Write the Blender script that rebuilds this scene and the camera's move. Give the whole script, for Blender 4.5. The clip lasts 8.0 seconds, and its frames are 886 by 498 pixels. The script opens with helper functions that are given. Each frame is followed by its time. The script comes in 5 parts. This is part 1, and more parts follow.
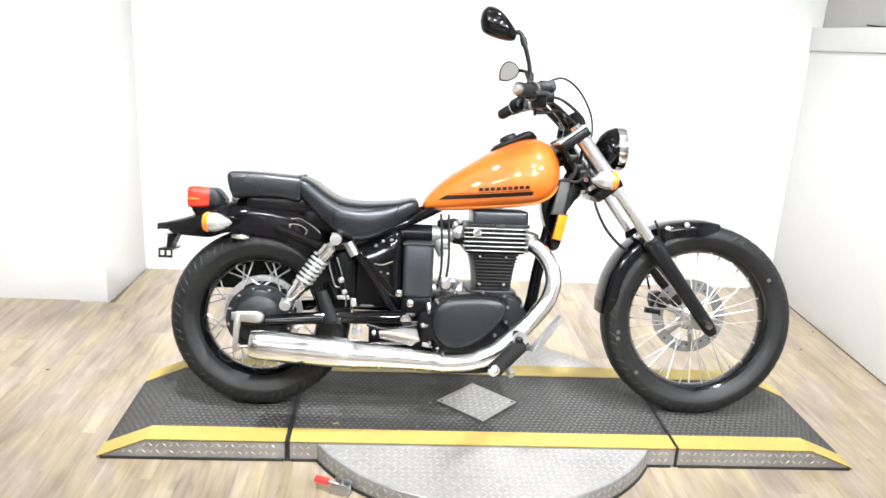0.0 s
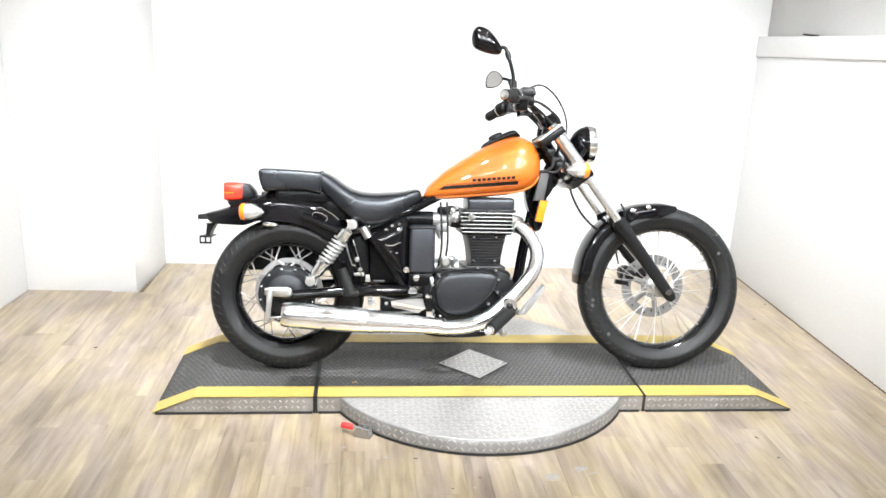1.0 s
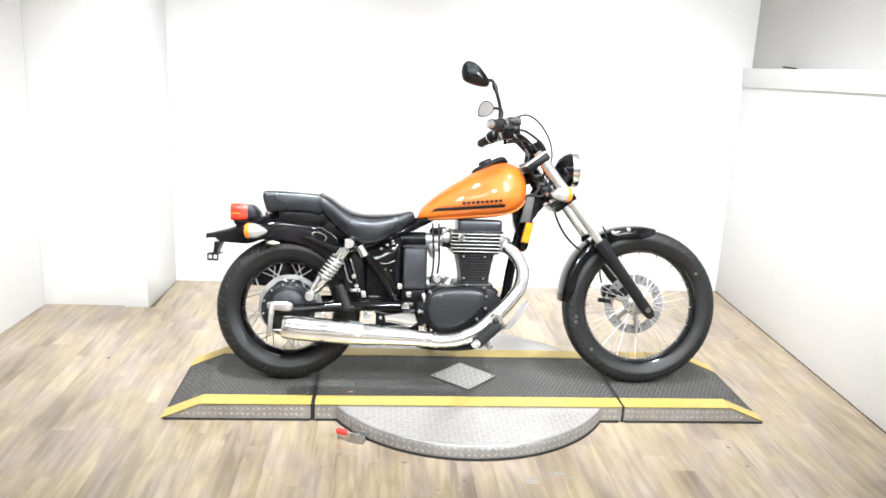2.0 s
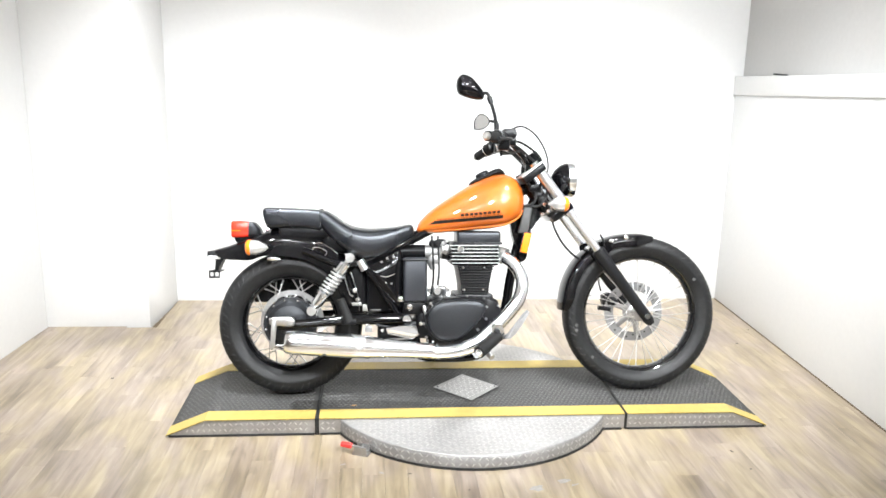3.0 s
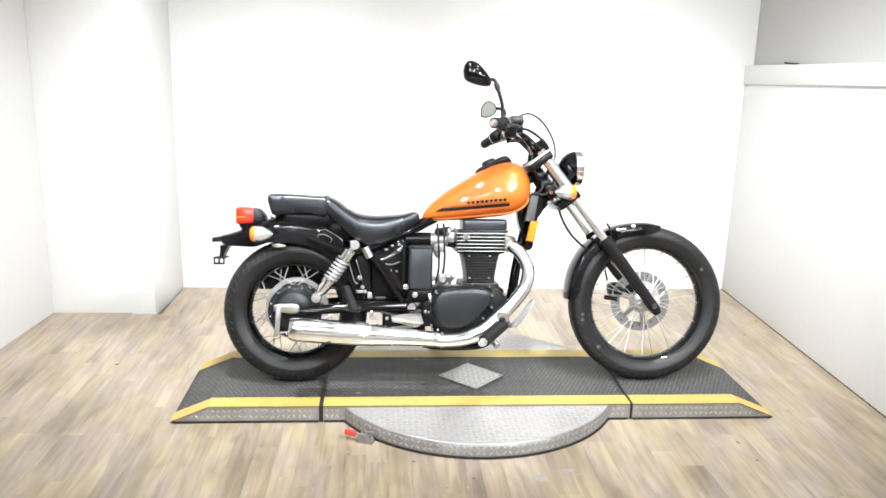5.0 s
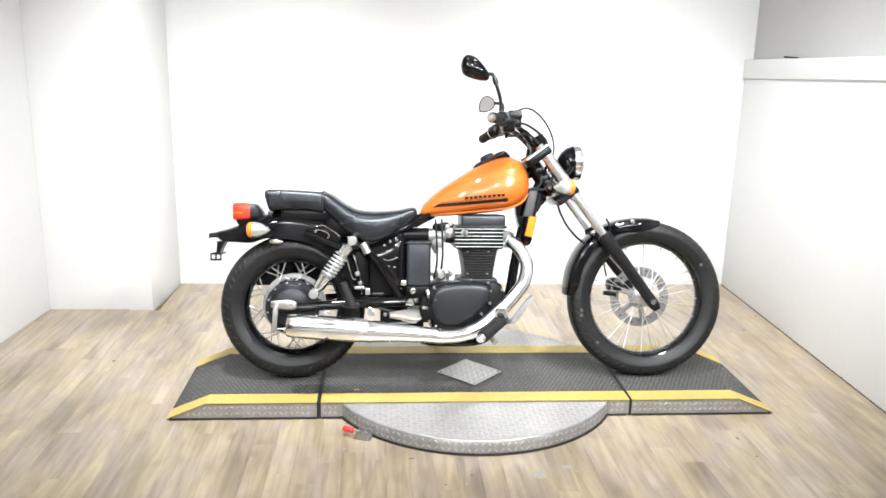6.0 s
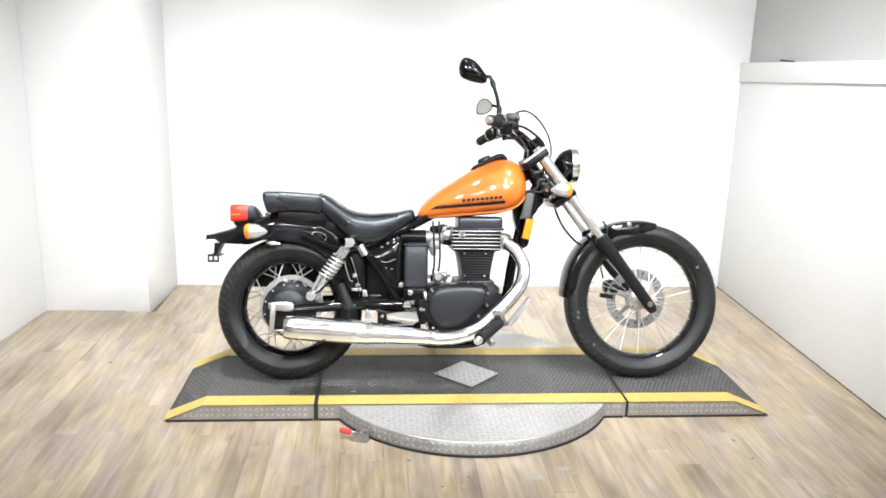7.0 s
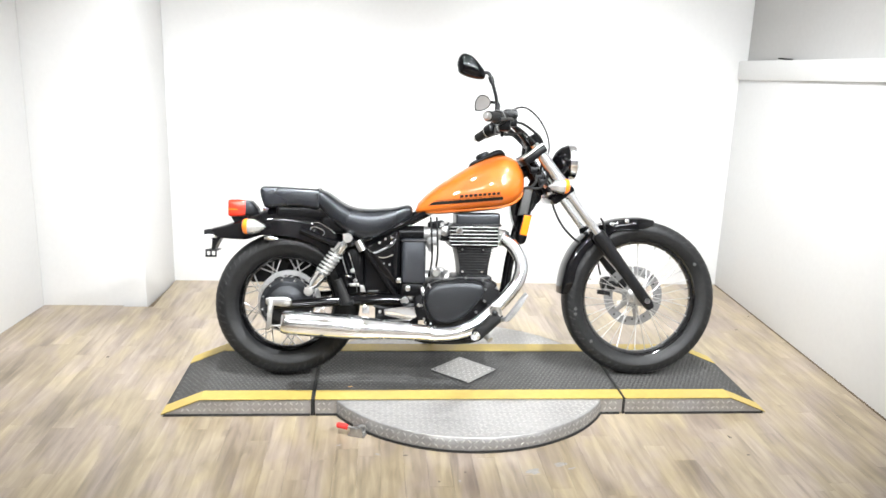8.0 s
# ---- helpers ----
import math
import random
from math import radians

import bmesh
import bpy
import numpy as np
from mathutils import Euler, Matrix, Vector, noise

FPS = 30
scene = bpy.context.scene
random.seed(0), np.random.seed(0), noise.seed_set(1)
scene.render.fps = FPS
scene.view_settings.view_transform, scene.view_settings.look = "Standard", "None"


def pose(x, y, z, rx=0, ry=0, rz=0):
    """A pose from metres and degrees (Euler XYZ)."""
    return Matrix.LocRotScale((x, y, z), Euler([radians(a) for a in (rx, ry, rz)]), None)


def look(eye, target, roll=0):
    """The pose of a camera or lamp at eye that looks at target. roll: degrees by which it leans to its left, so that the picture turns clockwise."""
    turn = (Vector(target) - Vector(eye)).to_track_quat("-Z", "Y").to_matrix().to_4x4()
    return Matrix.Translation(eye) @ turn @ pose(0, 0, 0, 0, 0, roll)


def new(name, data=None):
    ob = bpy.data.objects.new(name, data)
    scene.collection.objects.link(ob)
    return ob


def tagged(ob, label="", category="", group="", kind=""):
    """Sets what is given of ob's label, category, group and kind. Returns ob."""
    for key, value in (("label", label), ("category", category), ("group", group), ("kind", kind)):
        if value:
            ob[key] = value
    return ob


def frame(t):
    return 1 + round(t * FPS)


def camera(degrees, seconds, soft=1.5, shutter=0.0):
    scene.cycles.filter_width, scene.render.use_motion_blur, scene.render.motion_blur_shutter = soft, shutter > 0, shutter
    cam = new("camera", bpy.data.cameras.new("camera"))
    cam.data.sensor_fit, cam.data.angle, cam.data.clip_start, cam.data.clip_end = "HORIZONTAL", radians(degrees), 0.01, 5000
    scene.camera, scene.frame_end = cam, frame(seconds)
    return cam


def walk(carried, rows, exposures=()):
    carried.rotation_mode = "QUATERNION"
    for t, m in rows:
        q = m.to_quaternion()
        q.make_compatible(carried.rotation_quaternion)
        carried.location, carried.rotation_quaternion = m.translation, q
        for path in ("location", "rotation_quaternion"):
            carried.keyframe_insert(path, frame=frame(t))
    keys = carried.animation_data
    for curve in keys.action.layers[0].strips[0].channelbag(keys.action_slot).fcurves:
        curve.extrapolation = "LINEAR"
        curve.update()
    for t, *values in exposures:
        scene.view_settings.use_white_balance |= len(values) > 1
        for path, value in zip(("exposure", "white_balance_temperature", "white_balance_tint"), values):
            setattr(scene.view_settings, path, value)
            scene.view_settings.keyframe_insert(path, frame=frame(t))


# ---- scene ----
cam = camera(57.5, 8.0, 1.6)
PATH = [
    (0, (-0.344, -2.556, 1.402), (-0.205, -0.645, 0.826), 3.2),
    (0.1, (-0.337, -2.618, 1.416), (-0.210, -0.703, 0.851), 3.63),
    (0.2, (-0.340, -2.685, 1.425), (-0.237, -0.776, 0.836), 2.99),
    (0.3, (-0.340, -2.741, 1.428), (-0.263, -0.828, 0.852), 2.60),
    (0.4, (-0.357, -2.790, 1.428), (-0.274, -0.874, 0.858), 2.30),
    (0.5, (-0.377, -2.836, 1.428), (-0.278, -0.909, 0.901), 2.2),
    (0.7, (-0.403, -2.913, 1.436), (-0.260, -0.991, 0.902), 2.05),
    (1, (-0.458, -3.026, 1.443), (-0.266, -1.115, 0.886), 2.4),
    (1.2, (-0.458, -3.072, 1.454), (-0.243, -1.157, 0.916), 2.39),
    (1.3, (-0.453, -3.104, 1.462), (-0.237, -1.184, 0.946), 2.30),
    (1.4, (-0.449, -3.133, 1.470), (-0.258, -1.206, 0.968), 2.22),
    (1.5, (-0.443, -3.159, 1.476), (-0.257, -1.227, 0.994), 2.0),
    (1.6, (-0.422, -3.178, 1.482), (-0.248, -1.249, 0.982), 2.17),
    (1.7, (-0.4, -3.198, 1.488), (-0.237, -1.271, 0.979), 2.8),
    (3, (-0.404, -3.27, 1.472), (-0.237, -1.331, 1.01), 1.2),
    (3.5, (-0.408, -3.274, 1.467), (-0.258, -1.333, 1.009), 1.1),
    (4, (-0.402, -3.271, 1.469), (-0.25, -1.333, 1.0), 1.2),
    (4.5, (-0.399, -3.265, 1.461), (-0.25, -1.329, 0.983), 1.5),
    (6, (-0.391, -3.235, 1.453), (-0.239, -1.304, 0.957), 1.4),
    (6.5, (-0.39, -3.238, 1.455), (-0.239, -1.308, 0.955), 1.5),
    (7, (-0.397, -3.24, 1.456), (-0.235, -1.308, 0.964), 1.6),
    (7.5, (-0.402, -3.242, 1.451), (-0.233, -1.31, 0.963), 1.8),
    (8, (-0.396, -3.245, 1.449), (-0.229, -1.315, 0.952), 1.9),
]
walk(cam, [(t, look(eye, target, roll)) for t, eye, target, roll in PATH],
     exposures=[(0.0, -0.74), (0.5, -0.71), (1.0, -0.68), (1.5, -0.66), (3.0, -0.67), (4.5, -0.74), (6.0, -0.82), (8.0, -0.83)])

# ---- light ----
world = bpy.data.worlds.new("world")
scene.world = world
world.use_nodes = True
world.node_tree.nodes["Background"].inputs[0].default_value = (0.9, 0.95, 1.0, 1)
world.node_tree.nodes["Background"].inputs[1].default_value = 0.3

CEILING = 3.1
# track heads: place, aim, power; the last four are added to brighten the hall
HEADS = [((0.5, -1.7, 2.75), (1.72, 1.00, 0.85), 26), ((-1.9, -2.4, 2.75), (1.2, 0.6, 0.1), 20), ((-0.3, -3.1, 2.75), (-0.3, 0.75, 0.1), 24), ((0.8, -3.0, 2.75), (0.35, 0.75, 0.1), 24), ((1.7, -2.3, 2.75), (-1.6, 0.25, 0.0), 48),
         ((-0.9, -0.5, 2.80), (-1.05, 0.90, 0.0), 52), ((0.7, -0.5, 2.80), (0.80, 0.95, 0.0), 44),
         # added uplights and floor lamps behind the camera, to brighten reflections in the chrome
         ((-1.5, -4.3, 2.15), (-1.5, -4.6, 3.1), 320), ((1.5, -4.3, 2.15), (1.5, -4.6, 3.1), 320),
         ((-1.1, -3.7, 2.75), (-1.1, -4.2, 0.0), 175), ((1.0, -3.7, 2.75), (1.0, -4.2, 0.0), 175)]
for eye, aim, power in HEADS:
    lamp = bpy.data.lights.new("track_and_fill_lamp", "AREA")
    lamp.shape, lamp.size, lamp.energy, lamp.color, lamp.spread = "DISK", 0.20, power, (0.94, 0.975, 1.0), radians(76)
    new("track_and_fill_lamp", lamp).matrix_world = look(eye, aim)


# ---- materials ----
def material(name, color, rough=0.5, metal=0.0, coat=0.0, vary=0.15, grain=60.0, patch=3.0, bump=0.0, bump_scale=200.0,
             rough_vary=0.1, flakes=0.0, spec=0.5, sheen=(1, 1, 1)):
    """Principled surface with variation at two scales, fine relief and uneven gloss."""
    m = bpy.data.materials.new(name)
    m.use_nodes = True
    nt = m.node_tree
    bsdf = nt.nodes["Principled BSDF"]
    coords = nt.nodes.new("ShaderNodeTexCoord")
    fine = nt.nodes.new("ShaderNodeTexNoise")
    fine.inputs["Scale"].default_value, fine.inputs["Detail"].default_value = grain, 5
    large = nt.nodes.new("ShaderNodeTexNoise")
    large.inputs["Scale"].default_value, large.inputs["Detail"].default_value = patch, 4
    for tex in (fine, large):
        nt.links.new(coords.outputs["Object"], tex.inputs["Vector"])
    both = nt.nodes.new("ShaderNodeMath")
    both.operation = "ADD"
    nt.links.new(fine.outputs["Fac"], both.inputs[0])
    nt.links.new(large.outputs["Fac"], both.inputs[1])
    ramp = nt.nodes.new("ShaderNodeMapRange")
    ramp.inputs["From Min"].default_value, ramp.inputs["From Max"].default_value = 0.6, 1.4
    ramp.inputs["To Min"].default_value, ramp.inputs["To Max"].default_value = 1 - vary, 1 + vary
    nt.links.new(both.outputs[0], ramp.inputs["Value"])
    tint = nt.nodes.new("ShaderNodeVectorMath")
    tint.operation = "SCALE"
    tint.inputs[0].default_value = color
    nt.links.new(ramp.outputs[0], tint.inputs["Scale"])
    nt.links.new(tint.outputs[0], bsdf.inputs["Base Color"])
    gloss = nt.nodes.new("ShaderNodeMapRange")
    gloss.inputs["From Min"].default_value, gloss.inputs["From Max"].default_value = 0.3, 0.7
    gloss.inputs["To Min"].default_value = max(0.02, rough * (1 - rough_vary))
    gloss.inputs["To Max"].default_value = min(1.0, rough * (1 + rough_vary))
    nt.links.new(large.outputs["Fac"], gloss.inputs["Value"])
    nt.links.new(gloss.outputs[0], bsdf.inputs["Roughness"])
    bsdf.inputs["Metallic"].default_value = metal
    bsdf.inputs["Coat Weight"].default_value = coat
    bsdf.inputs["Coat Roughness"].default_value = 0.03
    bsdf.inputs["Specular IOR Level"].default_value = spec
    bsdf.inputs["Specular Tint"].default_value = (*sheen, 1)
    if bump or flakes:
        relief = nt.nodes.new("ShaderNodeTexNoise")
        relief.inputs["Scale"].default_value, relief.inputs["Detail"].default_value = bump_scale, 3
        nt.links.new(coords.outputs["Object"], relief.inputs["Vector"])
        b = nt.nodes.new("ShaderNodeBump")
        b.inputs["Strength"].default_value, b.inputs["Distance"].default_value = bump + flakes, 0.002
        nt.links.new(relief.outputs["Fac"], b.inputs["Height"])
        nt.links.new(b.outputs[0], bsdf.inputs["Normal"])
    return m


def plank_material(name):
    """Printed wood-look vinyl: long grain, knots and grey washes, each plank of its own tone."""
    m = bpy.data.materials.new(name)
    m.use_nodes = True
    nt = m.node_tree
    bsdf = nt.nodes["Principled BSDF"]
    coords = nt.nodes.new("ShaderNodeTexCoord")
    info = nt.nodes.new("ShaderNodeObjectInfo")
    shift = nt.nodes.new("ShaderNodeVectorMath")
    shift.operation = "MULTIPLY_ADD"
    shift.inputs[1].default_value = (1, 1, 1)
    spread = nt.nodes.new("ShaderNodeCombineXYZ")
    far = nt.nodes.new("ShaderNodeMath")
    far.operation = "MULTIPLY"
    far.inputs[1].default_value = 57.0
    nt.links.new(info.outputs["Random"], far.inputs[0])
    for i in range(3):
        nt.links.new(far.outputs[0], spread.inputs[i])
    nt.links.new(coords.outputs["Object"], shift.inputs[0])
    nt.links.new(spread.outputs[0], shift.inputs[2])

    place = nt.nodes.new("ShaderNodeNewGeometry")

    def grain(scale, stretch, detail=6, whole=False):
        """Noise along the planks, of each plank its own, or running on over the whole floor."""
        mp = nt.nodes.new("ShaderNodeMapping")
        mp.inputs["Scale"].default_value = stretch
        nt.links.new(place.outputs["Position"] if whole else shift.outputs[0], mp.inputs["Vector"])
        tex = nt.nodes.new("ShaderNodeTexNoise")
        tex.inputs["Scale"].default_value, tex.inputs["Detail"].default_value = scale, detail
        tex.inputs["Distortion"].default_value = 0.6
        nt.links.new(mp.outputs[0], tex.inputs["Vector"])
        return tex.outputs["Fac"]

    own = grain(2.6, (2.2, 0.9, 1), 5)
    wear = grain(2.1, (2.4, 0.8, 1), 5, True)
    wash = nt.nodes.new("ShaderNodeMix")
    wash.inputs["Factor"].default_value = 0.5
    nt.links.new(own, wash.inputs["A"])
    nt.links.new(wear, wash.inputs["B"])
    wash = wash.outputs["Result"]
    lines = grain(7, (6, 0.5, 1))
    knots = grain(5, (2.0, 0.9, 1), 3, True)
    ramp = nt.nodes.new("ShaderNodeValToRGB")
    cr = ramp.color_ramp
    cr.elements[0].position, cr.elements[0].color = 0.34, PLANK_DARK
    cr.elements[1].position, cr.elements[1].color = 0.68, PLANK_LIGHT
    mid = cr.elements.new(0.5)
    mid.color = PLANK_MID
    total = nt.nodes.new("ShaderNodeMath")
    total.operation = "MULTIPLY_ADD"
    total.inputs[1].default_value = 0.42
    nt.links.new(lines, total.inputs[0])
    half = nt.nodes.new("ShaderNodeMath")
    half.operation = "MULTIPLY_ADD"
    half.inputs[1].default_value, half.inputs[2].default_value = 0.055, -0.06
    nt.links.new(info.outputs["Random"], half.inputs[0])
    plus = nt.nodes.new("ShaderNodeMath")
    plus.operation = "MULTIPLY_ADD"
    plus.inputs[1].default_value = 0.68
    nt.links.new(wash, plus.inputs[0])
    nt.links.new(half.outputs[0], plus.inputs[2])
    nt.links.new(plus.outputs[0], total.inputs[2])
    nt.links.new(total.outputs[0], ramp.inputs[0])
    dark = nt.nodes.new("ShaderNodeMapRange")
    dark.inputs["From Min"].default_value, dark.inputs["From Max"].default_value = 0.62, 0.78
    dark.inputs["To Min"].default_value, dark.inputs["To Max"].default_value = 1.0, 0.79
    nt.links.new(knots, dark.inputs["Value"])
    # short dark cracks along the grain
    crack = nt.nodes.new("ShaderNodeMapRange")
    crack.inputs["From Min"].default_value, crack.inputs["From Max"].default_value = 0.63, 0.72
    crack.inputs["To Min"].default_value, crack.inputs["To Max"].default_value = 1.0, 0.76
    nt.links.new(grain(6, (4.2, 0.55, 1), 5, True), crack.inputs["Value"])
    marks = nt.nodes.new("ShaderNodeMath")
    marks.operation = "MULTIPLY"
    nt.links.new(dark.outputs[0], marks.inputs[0])
    nt.links.new(crack.outputs[0], marks.inputs[1])
    out = nt.nodes.new("ShaderNodeVectorMath")
    out.operation = "SCALE"
    nt.links.new(ramp.outputs[0], out.inputs[0])
    nt.links.new(marks.outputs[0], out.inputs["Scale"])
    # washes that lean to honey or to mauve grey
    lean = nt.nodes.new("ShaderNodeValToRGB")
    lean.color_ramp.elements[0].position, lean.color_ramp.elements[0].color = 0.38, (0.99, 0.97, 1.04, 1)
    lean.color_ramp.elements[1].position, lean.color_ramp.elements[1].color = 0.62, (1.03, 1.01, 0.87, 1)
    nt.links.new(grain(3.1, (2.6, 1.0, 1), 3, True), lean.inputs[0])
    hue = nt.nodes.new("ShaderNodeVectorMath")
    hue.operation = "MULTIPLY"
    nt.links.new(out.outputs[0], hue.inputs[0])
    nt.links.new(lean.outputs[0], hue.inputs[1])
    nt.links.new(hue.outputs[0], bsdf.inputs["Base Color"])
    bsdf.inputs["Roughness"].default_value = 0.30
    bsdf.inputs["Specular IOR Level"].default_value = 0.85
    b = nt.nodes.new("ShaderNodeBump")
    b.inputs["Strength"].default_value, b.inputs["Distance"].default_value = 0.04, 0.001
    nt.links.new(lines, b.inputs["Height"])
    nt.links.new(b.outputs[0], bsdf.inputs["Normal"])
    return m


PLANK_DARK, PLANK_MID, PLANK_LIGHT = (0.143, 0.113, 0.083, 1), (0.268, 0.217, 0.161, 1), (0.408, 0.340, 0.256, 1)
MAT_FLOOR = plank_material("vinyl_plank")
MAT_UNDER = material("floor_underlay", (0.12, 0.09, 0.06), 0.8)
MAT_WALL = material("white_wall_paint", (0.705, 0.705, 0.70), 0.6, vary=0.025, grain=40, patch=0.8, bump=0.05, bump_scale=300)
# white wall paint made grey: the upper wall's dimness is in the colour
MAT_WALL_DIM = material("dimmed_white_paint", (0.48, 0.475, 0.465), 0.6, vary=0.04, grain=40, patch=0.8)
# tone of the unseen hall, set for what chrome and black paint reflect
MAT_HALL = material("unseen_hall_grey", (0.44, 0.44, 0.45), 0.7, vary=0.06, grain=40, patch=0.8)
MAT_CEILING = material("ceiling_paint", (0.70, 0.70, 0.70), 0.8, vary=0.02)
MAT_ORANGE = material("orange_metallic_paint", (0.46, 0.102, 0.005), 0.5, 0.05, coat=1.0, spec=0.3, vary=0.08, grain=900, patch=2, flakes=0.03, bump_scale=1500)
MAT_BLACK = material("gloss_black_paint", (0.0025, 0.0025, 0.003), 0.06, spec=0.32, vary=0.2, grain=30)
MAT_SATIN = material("satin_black_metal", (0.006, 0.0062, 0.007), 0.33, 0.0, spec=0.26, vary=0.2, grain=120, bump=0.05, bump_scale=600)
MAT_SHEEN = material("semi_gloss_black", (0.0065, 0.0068, 0.0078), 0.42, 0.0, spec=0.48, sheen=(0.90, 0.94, 1.0), vary=0.15, grain=120)
MAT_ENGINE = material("black_engine_casting", (0.006, 0.006, 0.0068), 0.38, 0.0, spec=0.25, vary=0.3, grain=150, bump=0.12, bump_scale=500)
MAT_CHROME = material("chrome", (0.90, 0.925, 0.95), 0.09, 1.0, vary=0.05, rough_vary=0.6, patch=8)
MAT_ALU = material("bare_aluminium", (0.62, 0.62, 0.61), 0.32, 1.0, vary=0.12, grain=80)
MAT_COVER = material("grey_black_enamel", (0.017, 0.0183, 0.0215), 0.30, 0.0, spec=0.65, vary=0.10, grain=60, patch=5, sheen=(0.88, 0.93, 1.0))
MAT_FORK = material("polished_fork_tube", (0.82, 0.84, 0.87), 0.24, 1.0, vary=0.08, patch=10)
MAT_PIPE = material("exhaust_chrome", (0.90, 0.925, 0.955), 0.20, 1.0, vary=0.06, rough_vary=0.6, patch=9, bump=0.02, bump_scale=30)
MAT_SPRING = material("zinc_plated_spring", (0.80, 0.80, 0.79), 0.28, 0.8, vary=0.1)
MAT_PLATE = material("dull_grey_plate", (0.042, 0.043, 0.042), 0.5, 0.0, vary=0.25, grain=60)
MAT_CARB = material("dull_carburettor_casting", (0.34, 0.34, 0.34), 0.45, 0.6, vary=0.3, grain=120)
MAT_SPOKE = material("bright_plated_wire", (0.62, 0.62, 0.62), 0.4, 0.8, vary=0.1)
MAT_STEEL = material("dull_steel", (0.42, 0.42, 0.42), 0.4, 1.0, vary=0.15)
MAT_CAST = material("cast_aluminium", (0.45, 0.45, 0.45), 0.42, 0.85, vary=0.2, grain=150, bump=0.1)
MAT_TYRE = material("tyre_rubber", (0.0092, 0.0094, 0.0098), 0.46, vary=0.45, grain=60, patch=6, bump=0.12, bump_scale=250, spec=0.3)
MAT_BLOCK = material("worn_tyre_tread", (0.0145, 0.0145, 0.0148), 0.55, vary=0.6, grain=90, patch=12, spec=0.35)
MAT_RIM = material("gloss_black_rim", (0.003, 0.003, 0.0035), 0.10, spec=0.75, vary=0.2, grain=30)
MAT_SEAT = material("black_vinyl", (0.0042, 0.0048, 0.0062), 0.27, spec=0.66, sheen=(0.88, 0.93, 1.0), vary=0.15, grain=300, bump=0.15, bump_scale=700)
MAT_PLASTIC = material("black_plastic", (0.004, 0.004, 0.0045), 0.28, spec=0.14, vary=0.15)
MAT_RUBBER = material("grip_rubber", (0.010, 0.010, 0.010), 0.6, spec=0.25, vary=0.2, bump=0.15)
MAT_RED = material("red_lens", (0.75, 0.03, 0.012), 0.12, coat=1.0, vary=0.1, patch=30)
MAT_AMBER = material("amber_lens", (0.85, 0.19, 0.006), 0.12, coat=1.0, vary=0.1, patch=30)
MAT_CLEAR = material("clear_lens", (0.55, 0.55, 0.55), 0.12, 0.7, coat=1.0, vary=0.25, grain=60, patch=40, bump=0.3, bump_scale=160)
MAT_MIRROR = material("mirror_glass", (0.84, 0.84, 0.85), 0.05, 1.0, vary=0.01)
MAT_DECAL = material("black_decal", (0.008, 0.006, 0.004), 0.4, spec=0.15, vary=0.1)
MAT_DECK = material("rubber_deck", (0.034, 0.033, 0.032), 0.65, vary=0.25, grain=90, patch=5, bump=0.1)
MAT_STUD = material("rubber_studs", (0.076, 0.074, 0.071), 0.5, vary=0.5, grain=90, patch=4)
MAT_DISC = material("brake_disc_steel", (0.34, 0.34, 0.34), 0.4, 0.9, vary=0.1)
MAT_YELLOW = material("yellow_safety_tape", (0.43, 0.318, 0.085), 0.5, vary=0.12, grain=40, patch=4, bump=0.1, bump_scale=150)
MAT_TREAD = material("tread_plate_aluminium", (0.33, 0.323, 0.315), 0.42, 0.7, vary=0.20, grain=50, patch=9, rough_vary=0.25)
MAT_LUG = material("tread_plate_lugs", (0.60, 0.585, 0.57), 0.46, 0.9, vary=0.2)
# lighter copy of the tread plate, its reflected sheen put into the colour
MAT_TREAD_TOP = material("worn_sheen_tread_plate", (0.43, 0.42, 0.41), 0.46, 0.5, vary=0.20, grain=50, patch=5, rough_vary=0.3)
MAT_PLATED = material("bright_tread_lugs", (0.72, 0.71, 0.70), 0.3, 0.9, vary=0.3, grain=120, patch=12)
MAT_DARK_EDGE = material("black_rubber_edge", (0.012, 0.012, 0.012), 0.7)
MAT_HANDLE = material("red_grip", (0.65, 0.035, 0.03), 0.4, vary=0.1)
MAT_WHITE = material("white_plastic", (0.78, 0.78, 0.76), 0.35, vary=0.05)


# ---- mesh tools ----
def part(name, bm, mat, parent=None, label="", smooth=True, angle=38):
    me = bpy.data.meshes.new(name)
    bmesh.ops.recalc_face_normals(bm, faces=bm.faces)
    if smooth:
        limit = radians(angle)
        for f in bm.faces:
            f.smooth = True
        for e in bm.edges:
            if len(e.link_faces) == 2 and e.calc_face_angle(0) > limit:
                e.smooth = False
    bm.to_mesh(me)
    bm.free()
    me.materials.append(mat)
    ob = new(name, me)
    if parent is not None:
        ob.parent = parent
    if label:
        ob["label"] = label
    return ob


def thing(name, label, category, m=None, group=""):
    ob = new(name)
    ob.empty_display_size = 0.1
    if m is not None:
        ob.matrix_world = m
    return tagged(ob, label, category, group)


def box(x0, x1, y0, y1, z0, z1, bevel=0.004, segments=2, m=None):
    bm = bmesh.new()
    bmesh.ops.create_cube(bm, size=1)
    for v in bm.verts:
        v.co = Vector((x0 + (v.co.x + 0.5) * (x1 - x0), y0 + (v.co.y + 0.5) * (y1 - y0), z0 + (v.co.z + 0.5) * (z1 - z0)))
    if bevel:
        bmesh.ops.bevel(bm, geom=bm.edges[:], offset=bevel, segments=segments, profile=0.5, affect="EDGES")
    if m is not None:
        bm.transform(m)
    return bm


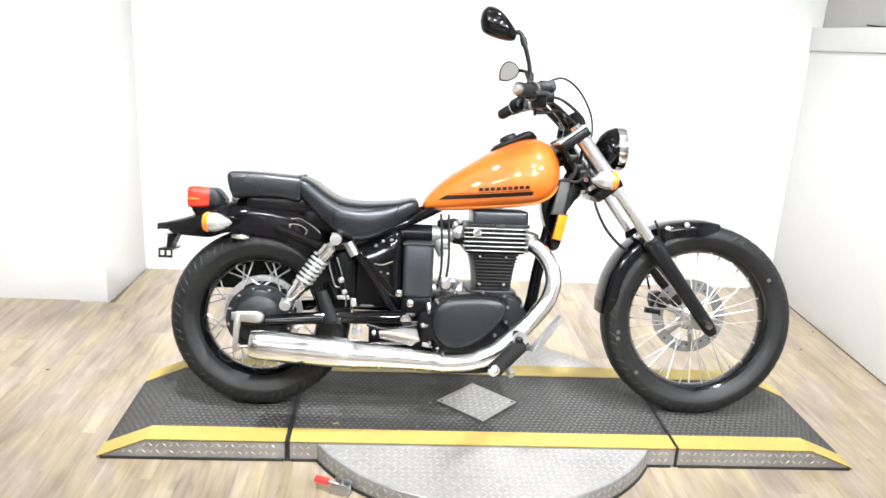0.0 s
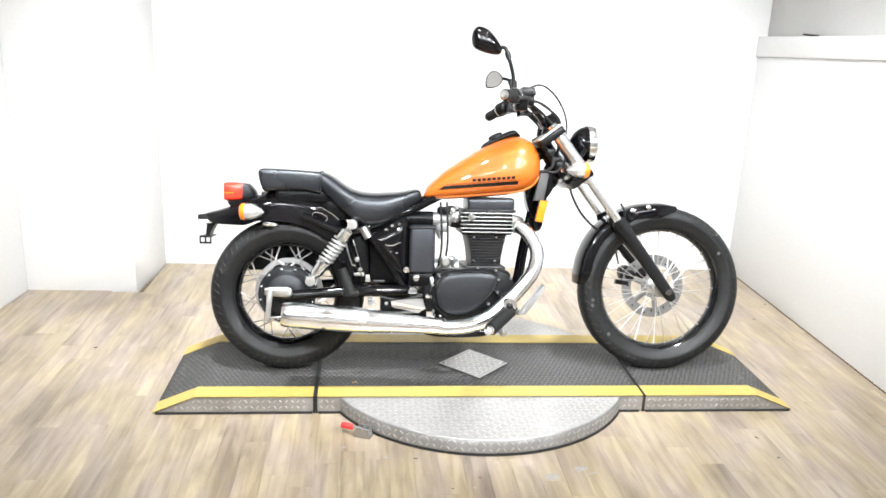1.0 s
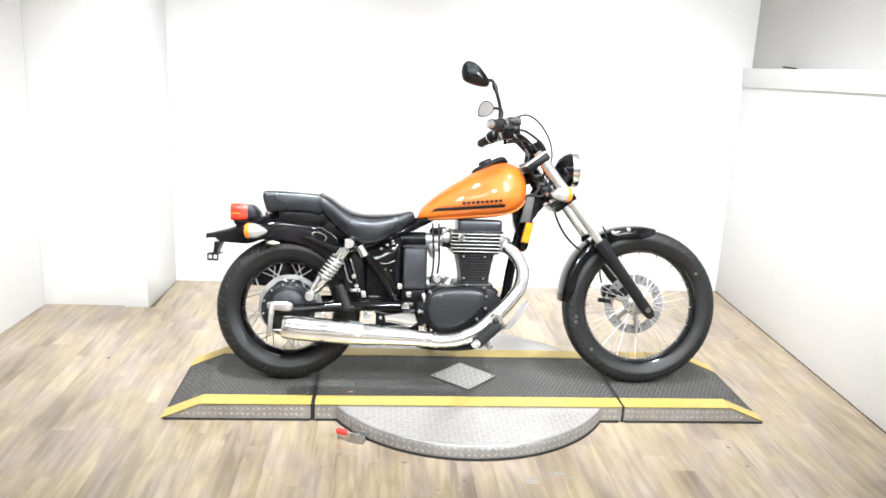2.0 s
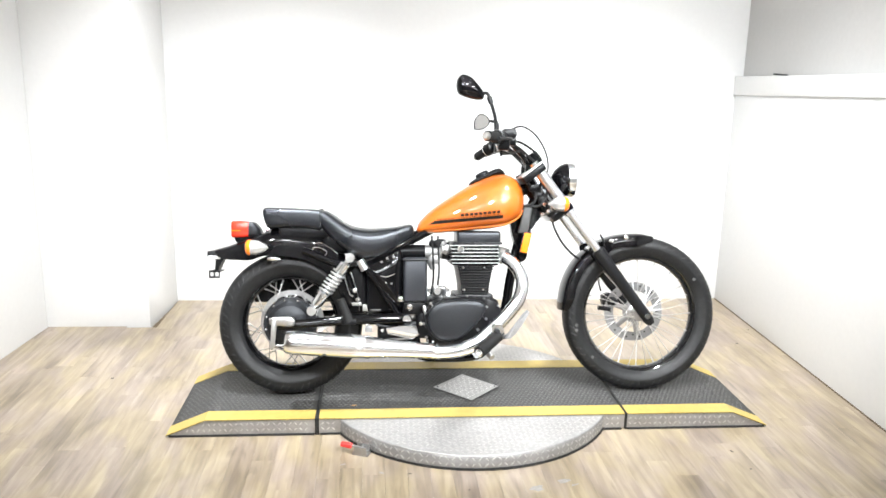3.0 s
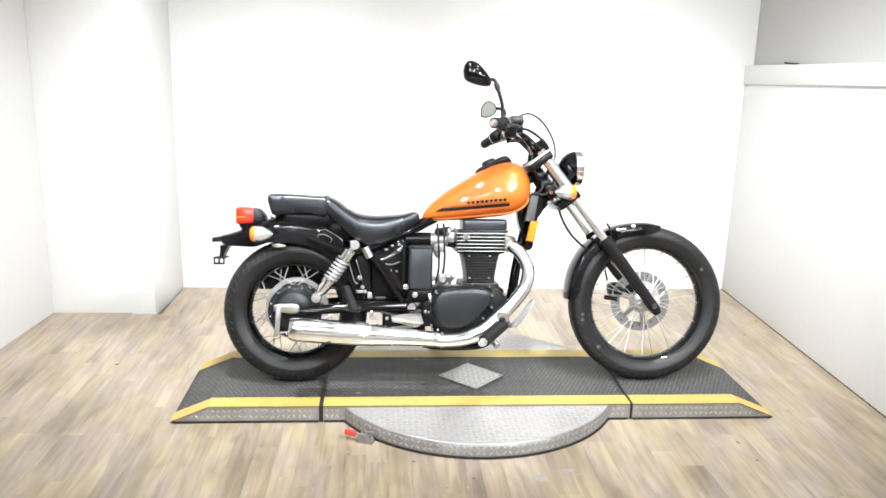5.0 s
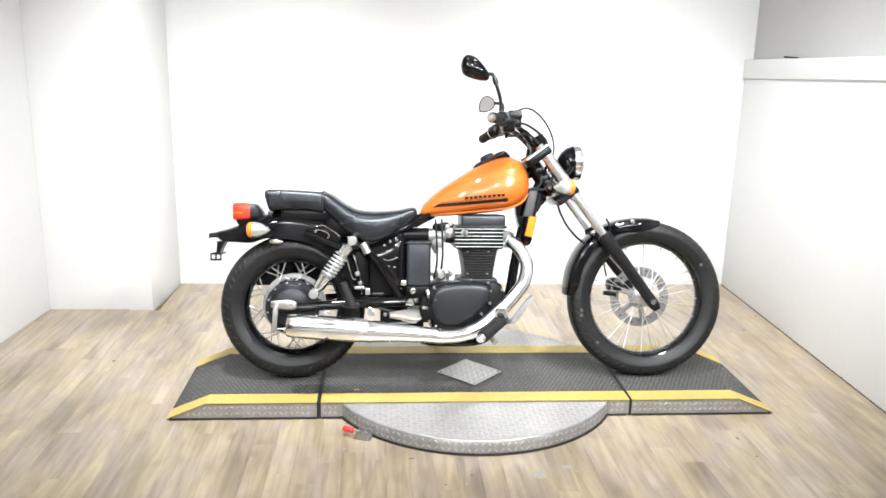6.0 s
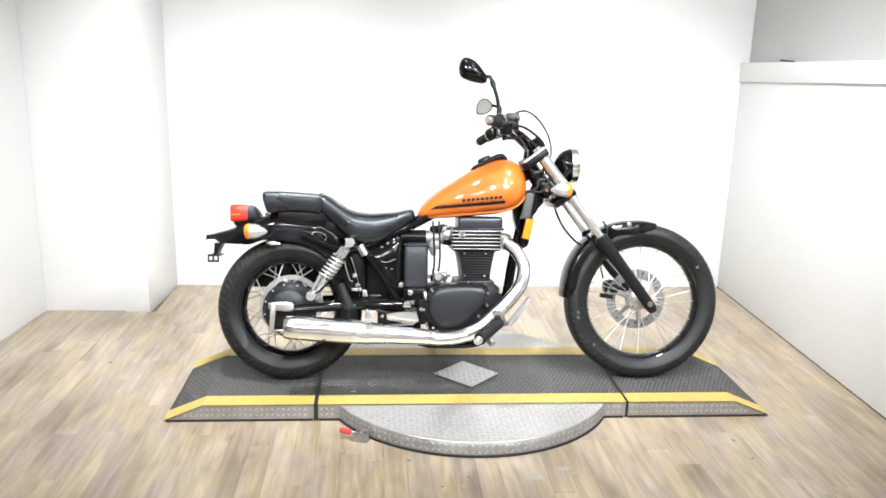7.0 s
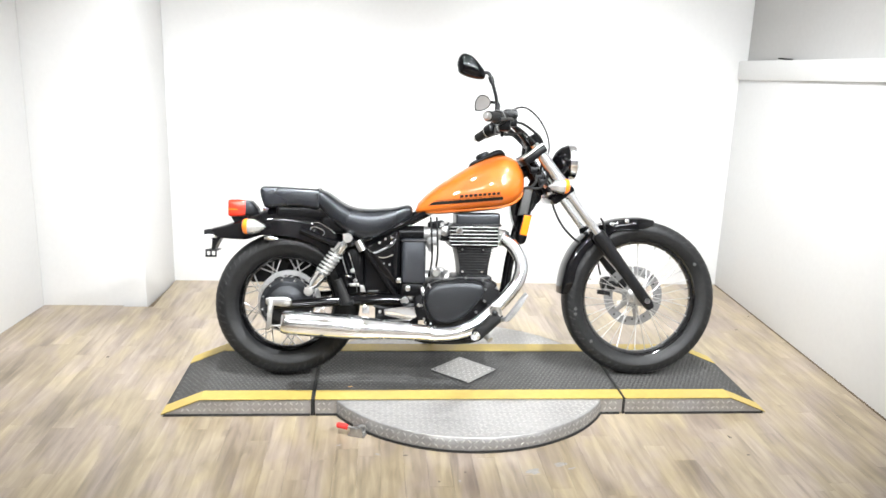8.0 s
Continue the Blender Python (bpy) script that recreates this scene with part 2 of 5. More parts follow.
def smooth_path(points, steps=6):
    """Catmull-Rom through the points (each a tuple of any length)."""
    p = [np.array(q, float) for q in points]
    p = [2 * p[0] - p[1]] + p + [2 * p[-1] - p[-2]]
    out = []
    for i in range(1, len(p) - 2):
        for k in range(steps):
            t = k / steps
            out.append(0.5 * (2 * p[i] + (p[i + 1] - p[i - 1]) * t + (2 * p[i - 1] - 5 * p[i] + 4 * p[i + 1] - p[i + 2]) * t * t
                              + (3 * p[i] - p[i - 1] - 3 * p[i + 1] + p[i + 2]) * t ** 3))
    out.append(p[-2])
    return out


def skin(rings, closed=False, caps=True):
    """A mesh over rings of equal length."""
    bm = bmesh.new()
    rows = [[bm.verts.new(Vector(c)) for c in ring] for ring in rings]
    n = len(rows[0])
    last = len(rows) if closed else len(rows) - 1
    for i in range(last):
        a, b = rows[i], rows[(i + 1) % len(rows)]
        for j in range(n):
            bm.faces.new((a[j], a[(j + 1) % n], b[(j + 1) % n], b[j]))
    if caps and not closed:
        bm.faces.new(rows[0])
        bm.faces.new(rows[-1][::-1])
    return bm


def tube(points, radius, sides=12, steps=6, curve=True):
    """A round bar along points; radius is one number or one a point."""
    radii = radius if isinstance(radius, (list, tuple)) else [radius] * len(points)
    rows = [(*p, r) for p, r in zip(points, radii)]
    if curve and len(rows) > 2:
        rows = smooth_path(rows, steps)
    pts = [Vector(r[:3]) for r in rows]
    rings, up = [], None
    for i, c in enumerate(pts):
        d = (pts[min(i + 1, len(pts) - 1)] - pts[max(i - 1, 0)]).normalized()
        if up is None:
            up = d.orthogonal().normalized()
        up = (up - d * up.dot(d)).normalized()
        side = d.cross(up)
        r = float(rows[i][3])
        rings.append([c + (up * math.cos(a) + side * math.sin(a)) * r for a in (2 * math.pi * k / sides for k in range(sides))])
    return skin(rings)


def lathe(profile, origin, axis, sides=32, closed=False, caps=True):
    """Turn a profile of (distance along axis, radius) round the axis."""
    axis = Vector(axis).normalized()
    up = axis.orthogonal().normalized()
    side = axis.cross(up)
    rings = []
    for d, r in profile:
        c = Vector(origin) + axis * d
        rings.append([c + (up * math.cos(a) + side * math.sin(a)) * max(r, 1e-5) for a in (2 * math.pi * k / sides for k in range(sides))])
    return skin(rings, closed, caps)


def oval_ring(x, y, z, hy, hz, power=2.4, n=28):
    ring = []
    for k in range(n):
        a = 2 * math.pi * k / n
        c, s = math.cos(a), math.sin(a)
        ring.append((x, y + hy * math.copysign(abs(c) ** (2 / power), c), z + hz * math.copysign(abs(s) ** (2 / power), s)))
    return ring


def loft(sections, power=2.4, steps=4, n=28):
    """A body along x through sections of (x, z_bottom, z_top, half width)."""
    rows = smooth_path(sections, steps)
    return skin([oval_ring(r[0], 0, (r[1] + r[2]) / 2, max(r[3], 0.002), max((r[2] - r[1]) / 2, 0.002), power, n) for r in rows])


def slab(outline, y0, y1, bevel=0.006, curve=True, steps=5, segments=3):
    """An outline of (x, z) given thickness from y0 to y1, edges rounded."""
    pts = outline
    if curve:
        pts = [tuple(p) for p in smooth_path(list(outline) + [outline[0]], steps)][:-1]
    bm = skin([[(p[0], y0, p[1]) for p in pts], [(p[0], y1, p[1]) for p in pts]])
    if bevel:
        rim = [e for e in bm.edges if abs(e.verts[0].co.y - e.verts[1].co.y) < 1e-6]
        bmesh.ops.bevel(bm, geom=rim, offset=bevel, segments=segments, profile=0.5, affect="EDGES")
    return bm


def join(bms):
    """Several pieces of one and the same part."""
    out = bmesh.new()
    for bm in bms:
        me = bpy.data.meshes.new("piece")
        bm.to_mesh(me)
        bm.free()
        out.from_mesh(me)
        bpy.data.meshes.remove(me)
    return out


def spin(bm, m):
    bm.transform(m)
    return bm


FULL_CROWN = ((1, -0.5), (1, 0), (0.985, 0.2), (0.93, 0.42), (0.82, 0.64), (0.64, 0.83), (0.40, 0.95), (0.15, 1.0))
FLAT_CROWN = ((1, -0.5), (1, 0), (0.992, 0.3), (0.976, 0.55), (0.952, 0.72), (0.915, 0.82), (0.75, 0.92), (0.45, 0.98), (0.15, 1.0))


def domed(outline, y, depth, steps=5, flat=False):
    """A bulged panel over an outline of (x, z)."""
    pts = [tuple(p) for p in smooth_path(list(outline) + [outline[0]], steps)][:-1]
    cx, cz = sum(p[0] for p in pts) / len(pts), sum(p[1] for p in pts) / len(pts)
    return skin([[(cx + (p[0] - cx) * f, y + depth * d, cz + (p[1] - cz) * f) for p in pts] for f, d in (FLAT_CROWN if flat else FULL_CROWN)])


# ---- room: a white photo bay; the hall behind is unseen, added for reflections ----
BACK, RIGHT, LEFT, FRONT, COLUMN_X, COLUMN_Y = 1.550, 1.767, -2.178, -1.9, -1.600, 1.068
HALL_L, HALL_R, HALL_F = -4.0, 4.0, -5.6
floor = tagged(part("floor", box(HALL_L, HALL_R, HALL_F, BACK + 0.2, -0.12, -0.012, 0), MAT_UNDER), "light brown wood-look vinyl plank floor", "floor", kind="structure")


def wall(name, label, x0, x1, y0, y1, z0, z1, mat=None):
    return tagged(part(name, box(x0, x1, y0, y1, z0, z1, 0.004), mat or MAT_WALL), label, "wall", kind="structure")


LEDGE, LEDGE_TOP = (1.418, 1.284), (1.501, 1.395)


def wall_plan(name, label, corners, z0, z1, mat=None, category="wall"):
    """A wall over a plan of four corners, its edges slightly rounded. z0, z1: heights at the bay's mouth and at the back wall."""
    level = lambda z, y: z[0] + (z[1] - z[0]) * (y - FRONT) / (BACK - FRONT) if isinstance(z, tuple) else z
    bm = skin([[(x, y, level(z, y)) for x, y in corners] for z in (z0, z1)])
    bmesh.ops.bevel(bm, geom=bm.edges[:], offset=0.004, segments=2, profile=0.5, affect="EDGES")
    return tagged(part(name, bm, mat or MAT_WALL), label, category, kind="structure")


def right_at(y, out=0.0):
    """A place on the right wall, which is not quite square to the back wall."""
    return (RIGHT + 0.033 * (y - BACK) + out, y)


def left_at(y, out=0.0):
    return (LEFT + 0.08 * (y - COLUMN_Y) - out, y)


wall("wall_back", "plain white painted studio wall", COLUMN_X - 0.05, RIGHT + 0.3, BACK, BACK + 0.15, -0.05, CEILING)
wall_plan("wall_column", "white painted projecting wall corner", [(LEFT - 0.15, COLUMN_Y), (COLUMN_X - 0.035, COLUMN_Y), (COLUMN_X, BACK - 0.002), (LEFT - 0.15, BACK - 0.002)], -0.05, CEILING)
wall_plan("wall_left", "plain white painted side wall", [left_at(FRONT), left_at(COLUMN_Y - 0.002), left_at(COLUMN_Y - 0.002, 0.15), left_at(FRONT, 0.15)], -0.05, CEILING)
wall_plan("wall_right", "white painted thick lower wall with a ledge", [right_at(FRONT), right_at(BACK - 0.002), right_at(BACK - 0.002, 0.038), right_at(FRONT, 0.038)], -0.05, LEDGE)
# greyer than the wall below, shade put into its paint
wall_plan("wall_right_upper", "white wall set back above the ledge, greyed for its shade", [right_at(FRONT, 0.04), right_at(BACK - 0.002, 0.04), right_at(BACK - 0.002, 0.28), right_at(FRONT, 0.28)], -0.05, CEILING, MAT_WALL_DIM)
wall("wall_hall_left", "unseen grey hall wall beside the bay, added for reflections", HALL_L, left_at(FRONT, 0.15)[0], FRONT, FRONT + 0.15, -0.05, CEILING, MAT_HALL)
wall("wall_hall_right", "unseen grey hall wall beside the bay, added for reflections", right_at(FRONT, 0.28)[0], HALL_R, FRONT, FRONT + 0.15, -0.05, CEILING, MAT_HALL)
wall("wall_hall_west", "unseen grey side wall of the added hall", HALL_L - 0.15, HALL_L, HALL_F, FRONT, -0.05, CEILING, MAT_HALL)
wall("wall_hall_east", "unseen grey side wall of the added hall", HALL_R, HALL_R + 0.15, HALL_F, FRONT, -0.05, CEILING, MAT_HALL)
wall("wall_hall_south", "unseen grey end wall of the added hall", HALL_L, HALL_R, HALL_F - 0.15, HALL_F, -0.05, CEILING, MAT_HALL)
wall_plan("trim", "white cap board on the ledge", [right_at(FRONT, -0.012), right_at(BACK - 0.004, -0.012), right_at(BACK - 0.004, 0.039), right_at(FRONT, 0.039)], LEDGE, LEDGE_TOP, category="trim")
tagged(part("ceiling", box(HALL_L - 0.15, HALL_R + 0.15, HALL_F - 0.15, BACK + 0.15, CEILING, CEILING + 0.1, 0), MAT_CEILING), "pale painted ceiling", "ceiling", kind="structure")
wall_plan("trim_joint", "thin dark joint between floor and wall", [right_at(FRONT, -0.005), right_at(BACK - 0.004, -0.003), right_at(BACK - 0.004, 0.01), right_at(FRONT, 0.01)], -0.03, 0.006, MAT_UNDER, "trim")
for eye, aim, power in HEADS:
    # the four added hall lamps get a housing too
    head = thing("track_and_fill_lamp", "unseen white cylindrical ceiling lamp, some added as fill", "track lamp", look(eye, aim), "ceiling track lamps")
    part("housing", lathe([(-0.012, 0.106), (-0.012, 0.112), (0.11, 0.112), (0.16, 0.075), (0.165, 0.02)], (0, 0, 0), (0, 0, 1), 28, caps=False), MAT_WHITE, head)
    back = look(eye, aim) @ Vector((0, 0, 0.16))
    part("stem", tube([(0, 0, 0.16), look(eye, aim).inverted() @ Vector((back.x, back.y, CEILING + 0.01))], 0.012), MAT_WHITE, head)
# thin black strip for the dark mark on the ledge
dark_cap = thing("ledge_strip", "flat black strip lying on the ledge", "cable clip", pose(right_at(1.0, 0.012)[0], 1.0, 1.414, 1.8))
part("shell", box(-0.012, 0.012, -0.06, 0.06, 0, 0.008, 0.003), MAT_PLASTIC, dark_cap)

Y = Vector((0, 1, 0))

# ---- motorcycle stand: turntable, deck and two end ramps ----
DECK, NEAR, FAR, END, KNEE, SEAM_L, SEAM_R = 0.068, -0.285, 0.314, 1.222, 1.07, -0.632, 0.614
DISC_X, DISC_Y, DISC_R = -0.008, 0.012, 0.610


def lugs(spots, length=0.027, width=0.0056, height=0.0009):
    """Raised lozenges of tread plate. spots: (place, along, across, up) vectors."""
    verts, faces = [], []
    for c, along, across, up in spots:
        k = len(verts)
        a, w, h = along * length / 2, across * width / 2, up * height
        verts += [c + a, c + w, c - a, c - w, c + a * 0.55 + h, c + w * 0.5 + h, c - a * 0.55 + h, c - w * 0.5 + h]
        faces += [(k + i, k + (i + 1) % 4, k + 4 + (i + 1) % 4, k + 4 + i) for i in range(4)] + [(k + 4, k + 5, k + 6, k + 7)]
    me = bpy.data.meshes.new("tread_lugs")
    me.from_pydata(verts, [], faces)
    me.update()
    return me


def stuff(name, me, mat, parent, label):
    me.materials.append(mat)
    ob = new(name, me)
    ob.parent = parent
    return tagged(ob, label, kind="stuff")


def flat_lugs(x0, x1, y0, y1, keep, z, pitch=0.0215):
    spots, up = [], Vector((0, 0, 1))
    for i in range(int((x1 - x0) / pitch)):
        for j in range(int((y1 - y0) / pitch)):
            x, y = x0 + (i + 0.5) * pitch, y0 + (j + 0.5) * pitch
            if keep(x, y):
                d = radians(45 if (i + j) % 2 else -45)
                along = Vector((math.cos(d), math.sin(d), 0))
                spots.append((Vector((x, y, z)), along, up.cross(along), up))
    return lugs(spots)


def skirt_lugs(x0, x1, y, z0, z1, out, keep=lambda x, z: True, pitch=0.021):
    spots, up = [], Vector((0, out, 0))
    for i in range(int((x1 - x0) / pitch)):
        for j in range(max(1, round((z1 - z0) / pitch))):
            x, z = x0 + (i + 0.5) * pitch, z0 + (j + 0.5) * (z1 - z0) / max(1, round((z1 - z0) / pitch))
            if keep(x, z):
                d = radians(45 if (i + j) % 2 else -45)
                along = Vector((math.cos(d), 0, math.sin(d)))
                spots.append((Vector((x, y, z)), along, up.cross(along), up))
    return lugs(spots, 0.019, 0.0042)


turntable = thing("turntable", "round tread-plate turntable under the display deck", "turntable", pose(DISC_X, DISC_Y, 0))
part("base", lathe([(0, DISC_R + 0.004), (0.009, DISC_R + 0.004)], (0, 0, 0), (0, 0, 1), 96), MAT_DARK_EDGE, turntable, "black rubber edge on the floor")
part("disc", lathe([(0.009, DISC_R), (0.058, DISC_R), (0.060, DISC_R - 0.003)], (0, 0, 0), (0, 0, 1), 128), MAT_TREAD, turntable, "aluminium tread plate rim", angle=60)
part("top_plate", lathe([(0.058, DISC_R - 0.004), (0.0608, DISC_R - 0.0025), (0.0615, DISC_R - 0.006)], (0, 0, 0), (0, 0, 1), 128), MAT_TREAD_TOP, turntable, "worn aluminium tread plate top, sheen in its colour", angle=60)
part("edge_trim", lathe([(0.0575, DISC_R + 0.0006), (0.0602, DISC_R - 0.0006), (0.0618, DISC_R - 0.003), (0.0616, DISC_R - 0.005)], (0, 0, 0), (0, 0, 1), 128, caps=False), MAT_TREAD, turntable, "worn edge", angle=80)
stuff("top_tread", flat_lugs(-0.6, 0.6, -0.6, 0.6, lambda x, y: math.hypot(x, y) < DISC_R - 0.015 and (y < NEAR - DISC_Y + 0.01 or y > FAR - DISC_Y - 0.02), 0.0615), MAT_LUG, turntable, "raised tread lozenges")
rim_spots = []
for k in range(156):
    for j in range(2):
        a = 2 * math.pi * (k + 0.5) / 156
        out = Vector((math.cos(a), math.sin(a), 0))
        flat = Vector((-math.sin(a), math.cos(a), 0))
        d = radians(45 if (k + j) % 2 else -45)
        along = flat * math.cos(d) + Vector((0, 0, 1)) * math.sin(d)
        rim_spots.append((out * DISC_R + Vector((0, 0, 0.021 + 0.024 * j)), along, out.cross(along), out))
stuff("rim_tread", lugs(rim_spots, 0.022, 0.0048), MAT_LUG, turntable, "raised tread lozenges")

latch = thing("turntable_latch", "steel latch with a red rubber grip beside the turntable", "latch", pose(-0.462, -0.452, 0, 0, 0, 160) @ Matrix.Diagonal((0.85, 0.85, 0.85, 1)))
part("bracket", box(-0.045, 0.03, -0.02, 0.02, 0.0, 0.012, 0.003), MAT_STEEL, latch)
part("jaw", join([box(-0.04, 0.02, -0.022, -0.014, 0.01, 0.045, 0.003), box(-0.04, 0.02, 0.014, 0.022, 0.01, 0.045, 0.003), tube([(-0.01, -0.026, 0.034), (-0.01, 0.026, 0.034)], 0.006)]), MAT_STEEL, latch)
part("lever", tube([(-0.02, 0, 0.03), (0.03, 0, 0.034), (0.05, 0, 0.034)], 0.006), MAT_STEEL, latch)
part("grip", lathe([(0, 0.008), (0.004, 0.013), (0.045, 0.0135), (0.052, 0.011), (0.055, 0.004)], (0.036, 0, 0.033), (1, 0, 0.05), 16), MAT_HANDLE, latch, "red rubber grip")


def tape(x0, x1, y0, y1, profile):
    """A strip of tape that follows the deck's height."""
    xs = [x0] + [x for x in (-KNEE, KNEE) if x0 < x < x1] + [x1]
    return skin([[(x, y0, profile(x)), (x, y1, profile(x)), (x, y1, profile(x) + 0.0025), (x, y0, profile(x) + 0.0025)] for x in xs])


def deck_height(x):
    return DECK if abs(x) <= KNEE else 0.006 + (DECK - 0.006) * (END - abs(x)) / (END - KNEE)


def deck_section(name, label, x0, x1):
    ob = thing(name, label, "display ramp")
    xs = [x0] + [x for x in (-KNEE, KNEE) if x0 < x < x1] + [x1]
    lo = 0.009
    part("body", skin([[(x, NEAR, lo * (deck_height(x) > 0.01)), (x, FAR, lo * (deck_height(x) > 0.01)), (x, FAR, deck_height(x) - 0.004), (x, NEAR, deck_height(x) - 0.004)] for x in xs]), MAT_TREAD, ob, "aluminium tread plate sides", smooth=False)
    part("mat", skin([[(x, NEAR + 0.004, deck_height(x) - 0.0035), (x, FAR - 0.004, deck_height(x) - 0.0035), (x, FAR - 0.004, deck_height(x)), (x, NEAR + 0.004, deck_height(x))] for x in xs]), MAT_DECK, ob, "black ribbed rubber matting", smooth=False)
    part("edge", box(x0 + 0.01, x1 - 0.01, NEAR - 0.004, FAR + 0.004, 0, 0.009, 0.002), MAT_DARK_EDGE, ob, "black rubber edge on the floor")
    part("near_tape", tape(x0, x1, NEAR - 0.001, NEAR + 0.083, deck_height), MAT_YELLOW, ob, "yellow safety tape", smooth=False)
    part("far_tape", tape(x0, x1, FAR - 0.084, FAR + 0.001, deck_height), MAT_YELLOW, ob, "yellow safety tape", smooth=False)
    part("seam", box(x0 - 0.001, x0 + 0.006, NEAR - 0.002, FAR + 0.002, 0.002, DECK + 0.003, 0) if x0 > -1 else box(x1 - 0.006, x1 + 0.001, NEAR - 0.002, FAR + 0.002, 0.002, DECK + 0.003, 0), MAT_DARK_EDGE, ob, "dark rubber joint strip")
    studs = []
    for i in range(int((x1 - x0 - 0.02) / 0.0185)):
        for j in range(int((FAR - NEAR - 0.178) / 0.0185)):
            px, py = x0 + 0.014 + (i + 0.5 * (j % 2)) * 0.0185, NEAR + 0.094 + j * 0.0185
            if px < x1 - 0.02 and abs(px) < END - 0.02 and abs(px + 0.006) / 0.155 + abs(py - 0.007) / 0.155 > 1:
                tilt = 0 if abs(px) < KNEE else math.copysign(math.atan(DECK / (END - KNEE)), -px)
                flat, up = Vector((math.cos(tilt), 0, math.sin(tilt))), Vector((-math.sin(tilt), 0, math.cos(tilt)))
                d = radians(35 if i % 2 else -35)
                along = flat * math.cos(d) + Y * math.sin(d)
                studs.append((Vector((px, py, deck_height(px))), along, up.cross(along), up))
    stuff("mat_pattern", lugs(studs, 0.019, 0.009, 0.0018), MAT_STUD, ob, "raised rubber lozenges")
    for y, out in ((NEAR, -1), (FAR, 1)):
        stuff("side_tread", skirt_lugs(x0 + 0.01, x1 - 0.01, y, 0.014, DECK - 0.006, out, lambda x, z: z < deck_height(x) - 0.014 and math.hypot(x - DISC_X, y - DISC_Y) > DISC_R + 0.01), MAT_LUG, ob, "raised tread lozenges")
    return ob


deck_section("end_ramp", "sloping end ramp with black matting and yellow edges", -END, SEAM_L - 0.004)
middle = deck_section("centre_deck", "flat centre deck with black matting and yellow edges", SEAM_L, SEAM_R)
deck_section("end_ramp", "sloping end ramp with black matting and yellow edges", SEAM_R + 0.004, END)
part("diamond_plate", slab([(-0.144, 0), (0.006, 0.142), (0.139, 0), (-0.004, -0.142)], 0, 0.002, 0, curve=False), MAT_TREAD_TOP, middle, "square aluminium tread plate set cornerwise").matrix_basis = pose(-0.006, 0.007, DECK + 0.003, 90, 0, 0)
stuff("diamond_tread", flat_lugs(-0.15, 0.15, -0.15, 0.15, lambda x, y: abs(x) / 0.140 + abs(y) / 0.140 < 0.90, 0, 0.0225), MAT_PLATED, middle, "raised tread lozenges").matrix_basis = pose(-0.006, 0.007, DECK + 0.0051)

for x, y in [(-0.132, 0.007), (0.117, 0.007)]:
    part("plate_screw", lathe([(0, 0.0045), (0.0012, 0.004)], (x, y, DECK + 0.005), (0, 0, 1), 10), MAT_DARK_EDGE, middle)

# ---- motorcycle ----
bike = thing("motorcycle", "orange and black cruiser motorcycle leaning on its side stand", "motorcycle", pose(0, -0.02, 0.08, -11, 0, 0))


